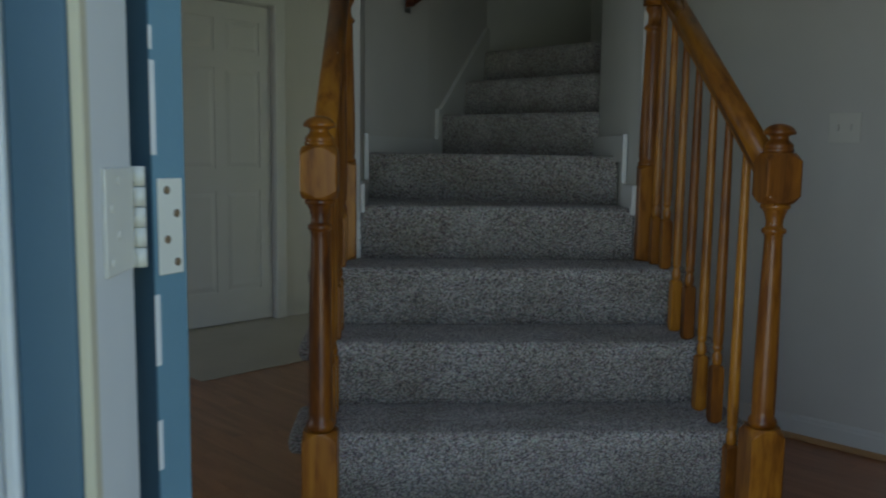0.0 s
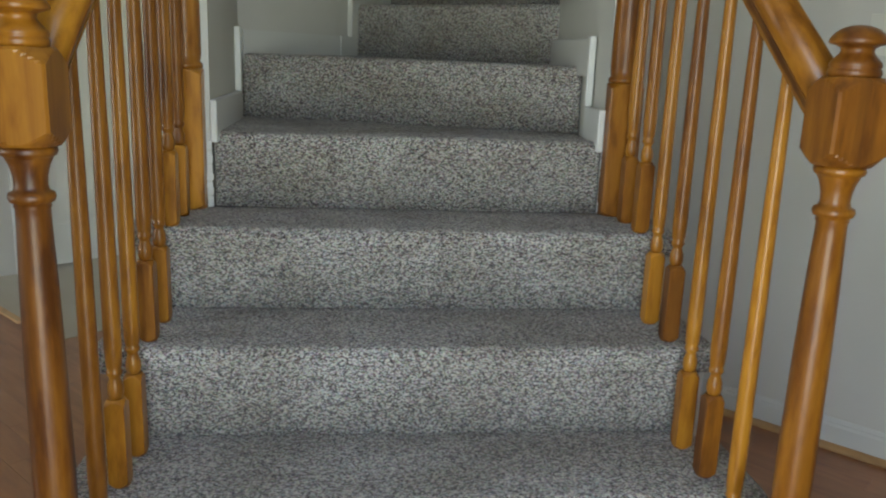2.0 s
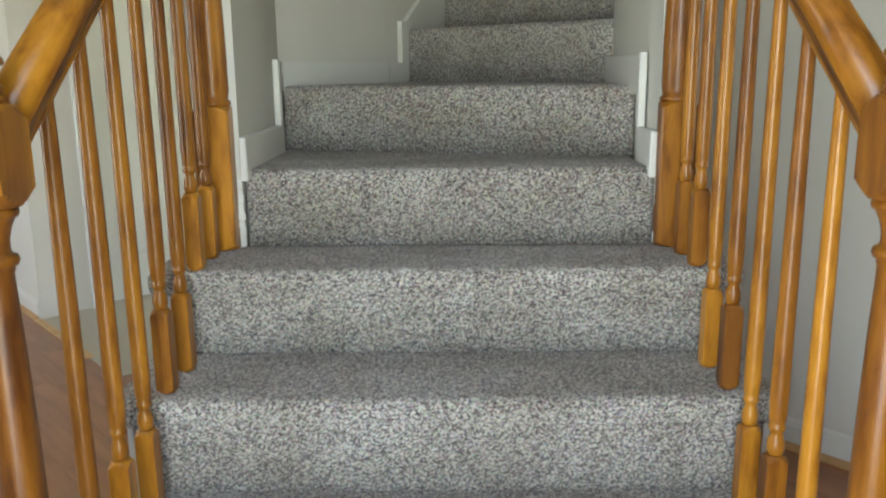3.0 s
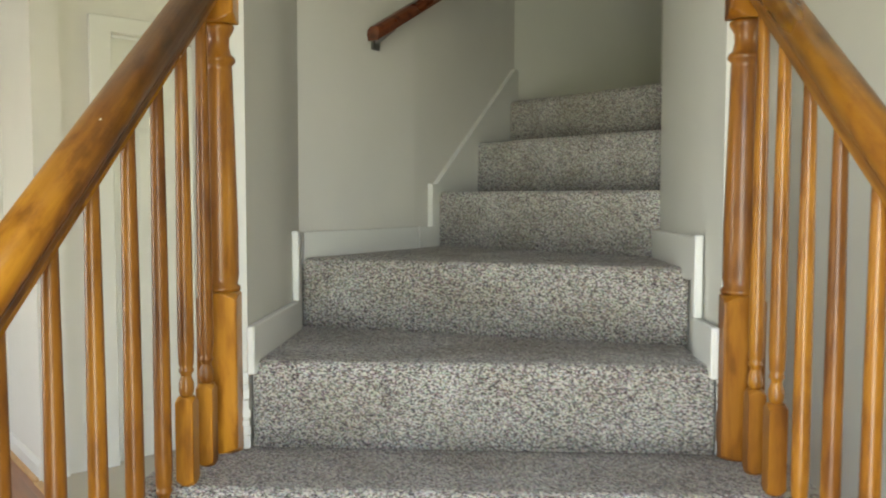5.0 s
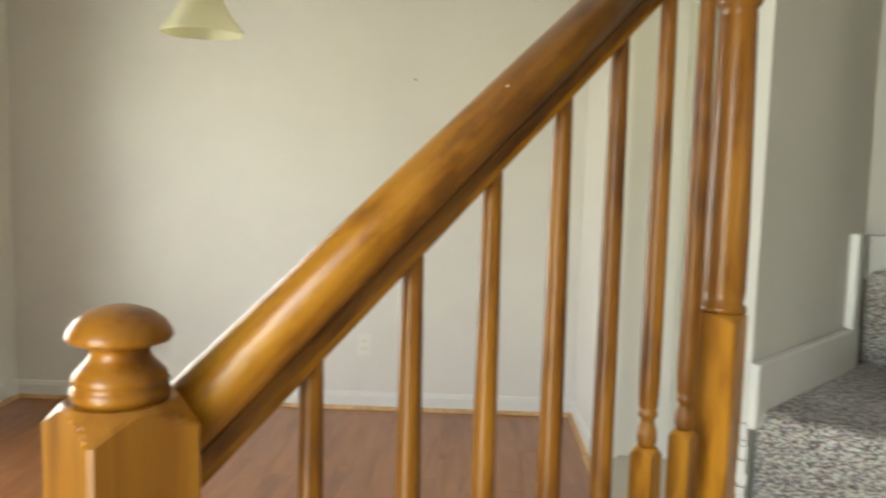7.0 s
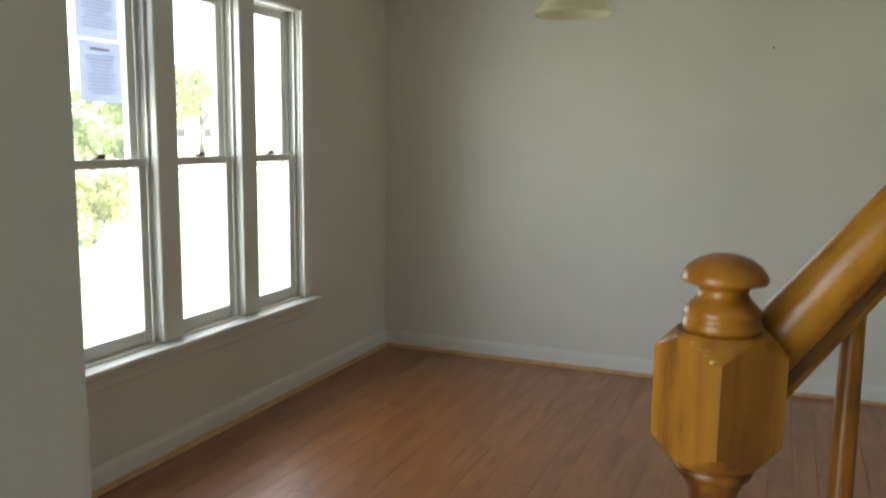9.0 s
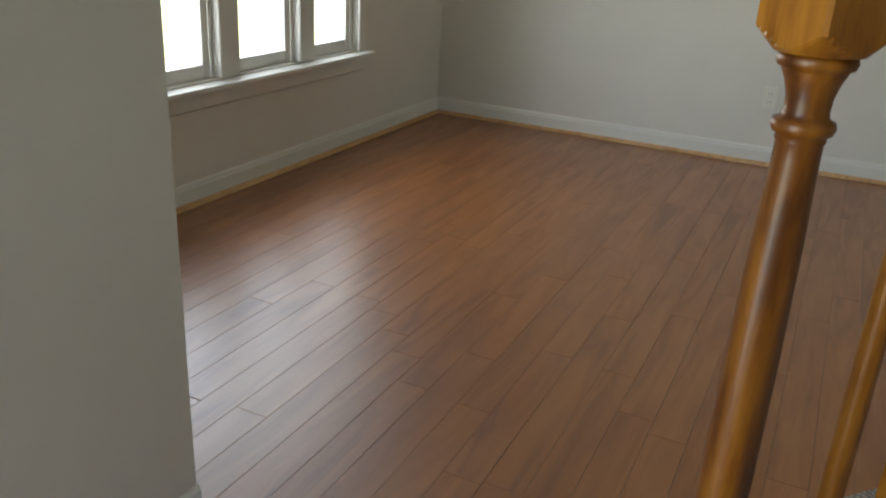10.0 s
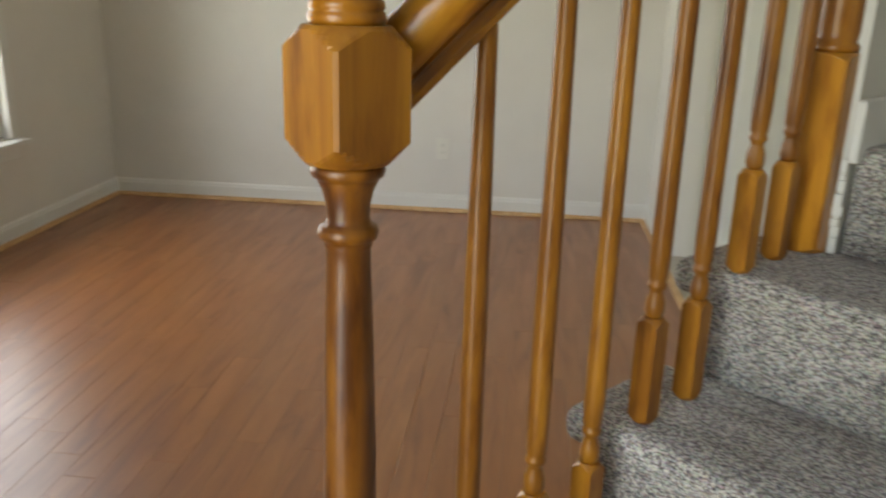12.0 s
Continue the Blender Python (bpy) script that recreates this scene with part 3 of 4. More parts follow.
def handrail(side):
    """Drawn along its own y so that the grain follows it."""
    y0, y1 = NY + 0.04, 0.978
    ln = math.hypot(y1 - y0, (y1 - y0) * SLOPE)
    e = empty("handrail", pose(NX[side], y0, rail_under(y0) + 0.004, math.degrees(math.atan(SLOPE))))
    tagged(e, "moulded varnished wooden handrail on turned balusters", "handrail", "handrails of the staircase")
    bm = sweep(RAIL, (0, -0.01, 0), (0, ln + 0.015, 0))
    for f in bm.faces:
        f.smooth = len(f.verts) == 4 and f.calc_center_median().z > 0.0152
    part("rail", bm, OAK_Y, e)
    if side < 0:
        chip = lathe([(0.0005, -0.0015), (0.003, -0.0005), (0.0028, 0.0010), (0.0008, 0.0016)], 9)
        bmesh.ops.transform(chip, matrix=Matrix.Translation((0.0145, 0.491, 0.0572)) @ Matrix.Diagonal((0.5, 0.9, 0.4, 1)), verts=chip.verts[:])
        part("chip", chip, PLASTIC, e, "pale chip in the varnish")
    part("fillet", box((-0.0145, 0.0, -0.014), (0.0145, ln, -0.003), 0.002), OAK_Y, e, "narrow wooden fillet under the rail")
    return e


for s in (-1, 1):
    handrail(s)

# dark handrail on the stair's back wall
wr = empty("wall_handrail")
tagged(wr, "dark-stained wooden handrail on metal brackets above the winding steps", "handrail")
wdir = seg(1.7)[1]
wn_ = Vector((wdir.y, -wdir.x, 0))
r0 = Vector((back(1.72)[0], 1.72, 1.737)) + wn_ * 0.075
r1 = r0 + Vector((0.42, 0.62, 0)) + Vector((0, 0, 0.42))
rl_ = sweep([(-0.019, -0.018), (0.019, -0.018), (0.023, 0.0), (0.021, 0.014), (0.010, 0.022), (-0.010, 0.022), (-0.021, 0.014), (-0.023, 0.0)], r0, r1)
part("rail", rl_, DARKRAIL, wr)
for t in (0.13,):
    p = r0.lerp(r1, t)
    w = p - wn_ * 0.074
    br = sweep([(-0.006, -0.006), (0.006, -0.006), (0.006, 0.006), (-0.006, 0.006)], w + Vector((0, 0, -0.06)), p + Vector((0, 0, -0.018)))
    join(br, sweep([(-0.018, -0.018), (0.018, -0.018), (0.018, 0.018), (-0.018, 0.018)], w + Vector((0, 0, -0.06)), w + Vector((0, 0, -0.06)) + wn_ * 0.006))
    part("bracket", br, STEEL, wr, "dull metal rail bracket")

# ---- entrance: frame and door ----
structure("door_frame", add_box(add_box(box((DX0, -1.19, 0), (DX0 + 0.029, -1.088, 2.05), 0.002), (DX1 - 0.018, -1.19, 0), (DX1, -1.06, 2.05), 0.002), (DX0, -1.19, 2.03), (DX1, -1.06, 2.06)), TRIM, None, "white painted entrance door frame", "door frame")
structure("trim", box((-0.6175, -1.205, 0.01), (-0.6085, -1.1905, 2.05), 0.001), CREAM, None, "cream weatherstrip of the entrance frame", "weatherstrip")
structure("trim", box((-0.664, -1.206, 0), (-0.618, -1.1905, 2.05), 0.003), BLUE, None, "blue painted outside door casing", "trim")
structure("trim", box((-0.675, -1.212, 0), (-0.6645, -1.1905, 2.21), 0.002), TRIM, None, "white edge strip beside the blue casing", "trim")
structure("trim", box((DX1 + 0.002, -1.235, 0), (0.39, -1.1905, 2.12), 0.004), BLUE, None, "blue painted outside door casing", "trim")
structure("trim", box((-0.657, -1.235, 2.056), (0.39, -1.1905, 2.21), 0.004), BLUE, None, "blue painted outside door casing", "trim")
structure("wall_outside", box((-1.02, -1.30, -0.2), (-0.676, -1.192, 3.0)), SIDING, None, "white outside wall beside the entrance", "wall")
structure("sill", box((DX0 - 0.02, -1.24, -0.06), (DX1 + 0.02, -1.04, 0.012), 0.004), STEEL, None, "metal entrance threshold", "threshold")
structure("porch", box((-2.5, -3.4, -0.25), (2.5, -1.24, -0.08)), CONCRETE, None, "grey concrete porch", "porch")

DOOR_YAW = 60.0
door = empty("front_door", pose(-0.578, -1.035, 0, 0, 0, DOOR_YAW + 90))
tagged(door, "open blue six-panel front door with brass knob and deadbolt", "door")
# local x runs from the hinge to the free edge, local y to the outside face (negative)
DW, DT, DH = 0.90, 0.042, 2.02


def panelled(w, t, h, panels, mats):
    """A door leaf with raised panels on both faces, the grooves sunk."""
    bm = add_box(bmesh.new(), (0, 0.006, 0.012), (w, t - 0.006, h))
    xs = sorted({0, w} | {p[0] for p in panels} | {p[1] for p in panels})
    for y0, y1 in ((0, 0.0062), (t - 0.0062, t)):
        zs = sorted({0.012, h} | {p[2] for p in panels} | {p[3] for p in panels})
        for i in range(len(xs) - 1):
            for j in range(len(zs) - 1):
                cx, cz = (xs[i] + xs[i + 1]) / 2, (zs[j] + zs[j + 1]) / 2
                if not any(p[0] < cx < p[1] and p[2] < cz < p[3] for p in panels):
                    add_box(bm, (xs[i], y0, zs[j]), (xs[i + 1], y1, zs[j + 1]))
        for a, b, c, d in panels:
            k = 0.026
            t2 = bmesh.new()
            yo, yi = (y0 + 0.001, y1) if y0 == 0 else (y1 - 0.001, y0)
            o = [t2.verts.new(v) for v in ((a + 0.012, yi, c + 0.012), (b - 0.012, yi, c + 0.012), (b - 0.012, yi, d - 0.012), (a + 0.012, yi, d - 0.012))]
            n_ = [t2.verts.new(v) for v in ((a + k + 0.012, yo, c + k + 0.012), (b - k - 0.012, yo, c + k + 0.012), (b - k - 0.012, yo, d - k - 0.012), (a + k + 0.012, yo, d - k - 0.012))]
            t2.faces.new(n_)
            for q_ in range(4):
                t2.faces.new((o[q_], o[(q_ + 1) % 4], n_[(q_ + 1) % 4], n_[q_]))
            bmesh.ops.recalc_face_normals(t2, faces=t2.faces[:])
            join(bm, t2)
    return bm


PAN = [(0.12, 0.41, 0.22, 0.86), (0.49, 0.78, 0.22, 0.86), (0.12, 0.41, 1.00, 1.62), (0.49, 0.78, 1.00, 1.62), (0.12, 0.41, 1.72, 1.92), (0.49, 0.78, 1.72, 1.92)]
part("leaf", panelled(DW, DT, DH, PAN, None), BLUE, door)
part("hinge_edge", box((-0.0015, 0.001, 0.012), (-0.0002, DT - 0.001, DH)), BLUE_EDGE, door, "light blue painted hinge edge")
part("lock_edge", box((DW + 0.0002, 0.001, 0.012), (DW + 0.0015, DT - 0.001, DH)), CREAM, door, "cream painted lock edge")


def turned(profile, seg=24):
    """A lathe shape turned to point along local y."""
    bm = lathe(profile, seg)
    bmesh.ops.transform(bm, matrix=Matrix.Rotation(radians(90), 4, "X"), verts=bm.verts[:])
    return bm


for nm, z, prof, lab in (("knob", 0.885, [(0.033, 0), (0.034, 0.003), (0.028, 0.008), (0.012, 0.012), (0.011, 0.030), (0.018, 0.036), (0.027, 0.046), (0.028, 0.056), (0.022, 0.066), (0.010, 0.068)], "polished brass door knob"),
                         ("deadbolt", 1.03, [(0.034, 0), (0.034, 0.004), (0.030, 0.018), (0.022, 0.024), (0.020, 0.028), (0.008, 0.028)], "polished brass deadbolt")):
    for sgn in (1, -1):
        bm = turned(prof)
        if sgn < 0:
            bmesh.ops.transform(bm, matrix=Matrix.Rotation(radians(180), 4, "Z"), verts=bm.verts[:])
        bmesh.ops.translate(bm, verts=bm.verts[:], vec=(DW - 0.07, 0 if sgn > 0 else DT, z))
        part(nm, bm, BRASS, door, lab)
for z in (0.22, 1.034, 1.80):
    hg = part("hinge", box((-0.0035, 0.006, z - 0.045), (-0.0016, DT - 0.005, z + 0.045), 0.0008), HINGE, door, "paint-splashed metal butt hinge")
    for sx, sz in ((0.014, -0.034), (0.026, -0.012), (0.014, 0.012), (0.026, 0.034)):
        sc = lathe([(0.0042, 0), (0.003, 0.001)], 10)
        bmesh.ops.transform(sc, matrix=Matrix.Translation((-0.0035, sx, z + sz)) @ Matrix.Rotation(radians(-90), 4, "Y"), verts=sc.verts[:])
        part("screw", sc, SCREW, hg, "tarnished hinge screw")
rnd = random.Random(3)
bm, z = bmesh.new(), 0.03
while z < DH - 0.05:
    l_ = rnd.uniform(0.01, 0.09)
    if not any(abs(z + l_ / 2 - h_) < 0.09 for h_ in (0.22, 1.034, 1.80)):
        add_box(bm, (-0.0024, DT - rnd.uniform(0.0025, 0.006), z), (-0.0015, DT + 0.0006, z + l_))
    z += l_ + rnd.uniform(0.004, 0.06)
part("chipped_arris", bm, TRIM, door, "chipped edge with bare white primer")
# the hinge leaves on the frame
for z in (0.22, 1.045, 1.80):
    fh = empty("frame_hinge", pose(DX0 + 0.0292, -1.122, z))
    tagged(fh, "white painted hinge leaf on the entrance frame", "hinge", "hinge leaves on the entrance frame")
    part("leaf", box((0, -0.042, -0.045), (0.0025, 0.030, 0.045), 0.001), HINGE, fh)
    for sy, sz in ((-0.026, -0.034), (-0.010, -0.012), (-0.026, 0.012), (-0.010, 0.034)):
        sc = lathe([(0.0042, 0), (0.003, 0.001)], 10)
        bmesh.ops.transform(sc, matrix=Matrix.Translation((0.0025, sy, sz)) @ Matrix.Rotation(radians(90), 4, "Y"), verts=sc.verts[:])
        part("screw", sc, HINGE, fh)
    bm = bmesh.new()
    for k in range(5):
        t_ = lathe([(0.0062, -0.045 + k * 0.0182), (0.0062, -0.0275 + k * 0.0182)], 14)
        bmesh.ops.translate(t_, verts=t_.verts[:], vec=(0.005, 0.036, 0))
        join(bm, t_)
    part("knuckle", bm, HINGE, fh)

# ---- room trims ----
def run(bm_name, p0, p1, side, mat, section, label, cat):
    """Mouldings along a wall at floor level, in the room's (b, a)."""
    bm = sweep([(s * side, h) for s, h in section], (p0[0], p0[1], 0), (p1[0], p1[1], 0))
    return structure(bm_name, bm, mat, ROOM, label, cat)


BASE = [(0, 0.0), (0.012, 0.0), (0.012, 0.072), (0.009, 0.080), (0.009, 0.086), (0.004, 0.095), (0, 0.095)]
QUART = [(0.0125, 0.001), (0.031, 0.001), (0.030, 0.008), (0.026, 0.014), (0.020, 0.018), (0.0125, 0.020)]
for p0, p1, s in [((-2.53, 0.60), (-2.53, 4.03), 1), ((-2.53, 4.03), (0.45, 4.03), 1), ((0.45, 4.03), (0.45, 3.42), 1), ((-2.53, 0.60), (-1.62, 0.60), -1), ((-1.265, -0.25), (-1.265, 0.530), 1), ((-1.62, 0.530), (-1.265, 0.530), -1), ((1.75, 0.74), (1.75, -0.26), 1)]:
    run("baseboard", p0, p1, s, TRIM, BASE, "white baseboard", "baseboard")
    run("quarter_round", p0, p1, s, PINE, QUART, "unpainted pine quarter-round moulding", "moulding")
structure("trim", box((0.415, 2.70, -0.002), (0.45, 3.42, 0.010), 0.004), PINE, ROOM, "wooden edge strip between laminate and tile", "threshold")

# casing of the hall doorway
structure("door_casing", box((1.728, -0.335, 0), (1.752, -0.262, 2.12), 0.004), TRIM, ROOM, "white hall doorway casing", "trim")
structure("door_casing", box((1.728, -0.262, 2.05), (1.749, -0.255, 2.12)), TRIM, ROOM, "white hall doorway casing", "trim")

# passage door
structure("door_casing", box((0.70, 3.428, 0), (0.799, 3.4495, 2.10), 0.004), TRIM, ROOM, "white casing of the passage door", "trim")
structure("door_casing", box((1.561, 3.428, 0), (1.64, 3.4495, 2.10), 0.004), TRIM, ROOM, "white casing of the passage door", "trim")
structure("door_casing", box((0.70, 3.4285, 2.035), (1.64, 3.4485, 2.11), 0.004), TRIM, ROOM, "white casing of the passage door", "trim")
pd = empty("panel_door", ROOM @ pose(0.805, 3.47, 0))
tagged(pd, "closed white six-panel interior door", "door")
PAN2 = [(0.09, 0.34, 0.22, 0.86), (0.41, 0.66, 0.22, 0.86), (0.09, 0.34, 1.00, 1.62), (0.41, 0.66, 1.00, 1.62), (0.09, 0.34, 1.72, 1.92), (0.41, 0.66, 1.72, 1.92)]
part("leaf", panelled(0.75, 0.035, 2.02, PAN2, None), TRIM, pd)
for z in (0.3, 1.75):
    part("hinge", box((-0.004, -0.006, z - 0.045), (0.004, 0.001, z + 0.045), 0.001), STEEL, pd, "dull metal hinge")

# ---- triple window ----
UNITS = [(1.64, 2.095), (2.21, 2.615), (2.725, 3.10)]
wb = -2.53
structure("window_frame", add_box(add_box(add_box(add_box(bmesh.new(), (-2.655, 2.095, WIN_Z0), (-2.515, 2.210, WIN_Z1), 0.004), (-2.655, 2.615, WIN_Z0), (-2.515, 2.725, WIN_Z1), 0.004), (-2.66, WIN_A0 - 0.015, WIN_Z0), (-2.535, WIN_A0, WIN_Z1)), (-2.66, WIN_A1, WIN_Z0), (-2.535, WIN_A1 + 0.015, WIN_Z1)), TRIM, ROOM, "white mullions of the triple window", "window frame")
structure("window_casing", box((-2.530, WIN_A0 - 0.06, WIN_Z0 - 0.005), (-2.512, WIN_A0 - 0.002, WIN_Z1 + 0.06), 0.004), TRIM, ROOM, "white window casing", "trim")
structure("window_casing", box((-2.530, WIN_A1 + 0.002, WIN_Z0 - 0.005), (-2.512, WIN_A1 + 0.06, WIN_Z1 + 0.06), 0.004), TRIM, ROOM, "white window casing", "trim")
structure("window_casing", box((-2.5305, WIN_A0 - 0.002, WIN_Z1 + 0.002), (-2.513, WIN_A1 + 0.002, WIN_Z1 + 0.06), 0.004), TRIM, ROOM, "white window casing", "trim")
structure("window_sill", box((-2.66, WIN_A0 - 0.11, WIN_Z0 - 0.030), (-2.466, WIN_A1 + 0.09, WIN_Z0 - 0.008), 0.006, 2), TRIM, ROOM, "white window stool", "window sill")
structure("window_apron", box((-2.530, WIN_A0 - 0.06, WIN_Z0 - 0.10), (-2.516, WIN_A1 + 0.06, WIN_Z0 - 0.031), 0.004), TRIM, ROOM, "white apron under the window stool", "trim")


def sash(win, name, a0, a1, z0, z1, b, rail_lo, rail_hi):
    """One sash: four members round a pane, seen from the room."""
    t, st, s0 = 0.030, 0.040, 0.030
    bm = bmesh.new()
    add_box(bm, (b, a0, z0), (b + t, a0 + s0, z1), 0.003)
    add_box(bm, (b, a1 - st, z0), (b + t, a1, z1), 0.003)
    add_box(bm, (b + 0.0005, a0 + s0 - 0.001, z0), (b + t - 0.0005, a1 - st + 0.001, z0 + rail_lo), 0.003)
    add_box(bm, (b + 0.0005, a0 + s0 - 0.001, z1 - rail_hi), (b + t - 0.0005, a1 - st + 0.001, z1), 0.003)
    s = part(name, bm, TRIM, win)
    p = part("pane", box((b + 0.012, a0 + s0 - 0.004, z0 + rail_lo - 0.004), (b + 0.016, a1 - st + 0.004, z1 - rail_hi + 0.004)), GLASS, s, "clear glass pane")
    p.visible_shadow = False
    return s


MEET = 1.165
for i, (a0, a1) in enumerate(UNITS):
    win = empty("window", ROOM.copy())
    tagged(win, "white double-hung window unit with a brown sash lock", "window", "units of the triple window")
    sash(win, "lower_sash", a0 + 0.012, a1 - 0.012, WIN_Z0, MEET + 0.018, -2.590, 0.055, 0.034)
    sash(win, "upper_sash", a0 + 0.012, a1 - 0.012, MEET - 0.014, WIN_Z1 - 0.004, -2.628, 0.030, 0.040)
    tr = bmesh.new()
    for u0, u1 in ((a0 + 0.0005, a0 + 0.0115), (a1 - 0.0115, a1 - 0.0005)):
        add_box(tr, (-2.650, u0, WIN_Z0 + 0.001), (-2.635, u1, WIN_Z1 - 0.001))
        add_box(tr, (-2.597, u0, MEET), (-2.592, u1, WIN_Z1 - 0.001))
        add_box(tr, (-2.560, u0, WIN_Z0 + 0.001), (-2.552, u1, WIN_Z1 - 0.001))
    part("jamb_track", tr, TRIM, win)
    part("storm_rail", box((-2.652, a0 + 0.012, MEET - 0.040), (-2.640, a1 - 0.012, MEET - 0.026), 0.002), TRIM, win)
    c = (a0 + a1) / 2
    part("sash_lock", add_box(box((-2.585, c - 0.025, MEET + 0.0185), (-2.568, c + 0.025, MEET + 0.028), 0.003), (-2.580, c - 0.004, MEET + 0.028), (-2.573, c + 0.030, MEET + 0.036), 0.002), DARKRAIL, win, "brown metal sash lock")

# notices taped to the first upper pane
for k, (z0, z1, shift) in enumerate(((1.605, 1.83, 0.0), (1.385, 1.600, 0.008))):
    nt = empty("notice", ROOM @ pose(-2.6095, 1.822 + shift, z0))
    tagged(nt, "white printed paper notice taped to the window glass", "notice", "notices on the window")
    hgt = z1 - z0
    part("sheet", box((0, 0, 0), (0.0008, 0.195, hgt)), PAPER, nt)
    tx = bmesh.new()
    rnd = random.Random(5 + k)
    add_box(tx, (0.0009, 0.05, hgt - 0.035), (0.0012, 0.14, hgt - 0.026))
    for j in range(11):
        z = hgt - 0.055 - j * 0.013
        w = 0.15 * rnd.uniform(0.55, 1.0)
        add_box(tx, (0.0009, 0.0975 - w / 2, z), (0.0012, 0.0975 + w / 2, z + 0.004))
    part("print", tx, INK, nt, "faded grey unreadable print")

# ---- fixtures ----
lamp_at = at(-1.136, 2.893)
lamp = empty("pendant_lamp", pose(lamp_at.x, lamp_at.y, 0.055))
tagged(lamp, "unlit pendant lamp with a pale green-white glass bell shade", "lamp")
shade = lathe([(0.154, 1.700), (0.150, 1.712), (0.135, 1.730), (0.108, 1.765), (0.088, 1.800), (0.072, 1.835), (0.050, 1.865), (0.030, 1.880), (0.028, 1.880), (0.047, 1.860), (0.068, 1.830), (0.084, 1.797), (0.104, 1.762), (0.131, 1.728), (0.146, 1.711), (0.150, 1.700), (0.154, 1.700)], 40, False)
part("shade", shade, FROST, lamp)
part("rod", lathe([(0.006, 1.90), (0.006, CEIL - 0.07)], 10), BRASS, lamp, "thin brass rod")
part("holder", lathe([(0.012, 1.845), (0.030, 1.865), (0.032, 1.884), (0.014, 1.905), (0.006, 1.91)], 20), BRASS, lamp, "brass lamp holder")
part("canopy", lathe([(0.012, CEIL - 0.09), (0.05, CEIL - 0.070), (0.055, CEIL - 0.056)], 20), BRASS, lamp, "brass ceiling canopy")
bulb = lathe([(0.013, 1.845), (0.020, 1.82), (0.030, 1.79), (0.026, 1.765), (0.010, 1.752)], 16)
part("bulb", bulb, PLASTIC, lamp, "unlit light bulb")


def outlet(m, label, cat, toggles=0, w=0.035):
    e = empty(cat.replace(" ", "_"), m)
    tagged(e, label, cat)
    part("plate", box((-w, -0.005, -0.057), (w, 0, 0.057), 0.002), PLASTIC, e)
    if toggles:
        for k in range(toggles):
            x = (k - (toggles - 1) / 2) * 0.046
            part("toggle", box((x - 0.005, -0.014, -0.010), (x + 0.005, -0.004, 0.014), 0.002), PLASTIC, e)
    else:
        for z in (-0.02, 0.02):
            s = part("socket", box((-0.016, -0.0065, z - 0.014), (0.016, -0.0052, z + 0.014), 0.0005), PLASTIC, e)
            bm = add_box(box((-0.008, -0.0072, z - 0.005), (-0.006, -0.0066, z + 0.006)), (0.006, -0.0072, z - 0.005), (0.008, -0.0066, z + 0.006))
            part("slot", bm, DARKSLOT, s, "dark socket slots")
    return e


outlet(ROOM @ pose(-0.66, 4.0295, 0.345), "ivory double power outlet on the far wall", "power outlet")
sw = outlet(ROOM @ pose(1.7495, -0.02, 1.225, 0, 0, 90) @ pose(0, 0, 0, 0, 0, 180), "ivory double light switch plate on the hall wall", "light switch", 2, 0.058)
nail = empty("nail", ROOM @ pose(-0.42, 4.0295, 1.72))
tagged(nail, "small dark nail in the far wall", "nail")
nb_ = turned([(0.0025, 0), (0.0025, 0.014), (0.005, 0.014), (0.005, 0.017)], 10)
part("pin", nb_, DARKSLOT, nail)

# ---- outside ----
GRASS = material("sunlit_grass", (0.09, 0.15, 0.04), 0.9)
co = coords(GRASS)
n = nd(GRASS, "ShaderNodeTexNoise", Scale=0.5, Detail=8, Roughness=0.7)
lk(GRASS, co.outputs[0], n.inputs[0])
lk(GRASS, ramp(GRASS, n.outputs[0], [(0.35, (0.10, 0.15, 0.05)), (0.5, (0.22, 0.25, 0.11)), (0.7, (0.36, 0.36, 0.22))]).outputs[0], bsdf(GRASS).inputs["Base Color"])
BARK = paint("tree_bark", (0.14, 0.11, 0.08), 0.9, 0.4, 0.6)


def leaves(name, color, through_color):
    """Thin leaves that let some sunlight through."""
    m = material(name, color, 0.5)
    t = nd(m, "ShaderNodeBsdfTranslucent", Color=(*through_color, 1))
    x = m.node_tree.nodes.new("ShaderNodeMixShader")
    x.inputs[0].default_value = 0.7
    lk(m, bsdf(m).outputs[0], x.inputs[1])
    lk(m, t.outputs[0], x.inputs[2])
    lk(m, x.outputs[0], m.node_tree.nodes["Material Output"].inputs[0])
    return m


LEAF = leaves("green_leaves", (0.12, 0.17, 0.07), (0.58, 0.64, 0.34))
LEAFY = leaves("yellow_leaves", (0.20, 0.22, 0.08), (0.52, 0.52, 0.26))
DRIVE = paint("pale_driveway", (0.50, 0.48, 0.45), 0.9, 0.1, 0.2)
HOUSEW = paint("pale_house_siding", (0.45, 0.47, 0.50), 0.7, 0.05)
ROOFM = paint("grey_roof_shingles", (0.12, 0.12, 0.12), 0.9, 0.2, 0.3)
GZ = -0.55
hole = bmesh.new()
bmesh.ops.create_grid(hole, x_segments=40, y_segments=40, size=400)
structure("ground", hole, GRASS, pose(0, 0, GZ), "sunlit lawn", "lawn")
structure("driveway", box((-30, -14, 0), (-22.5, 40, 0.012)), DRIVE, ROOM @ pose(0, 0, GZ), "pale concrete driveway beyond the lawn", "driveway")


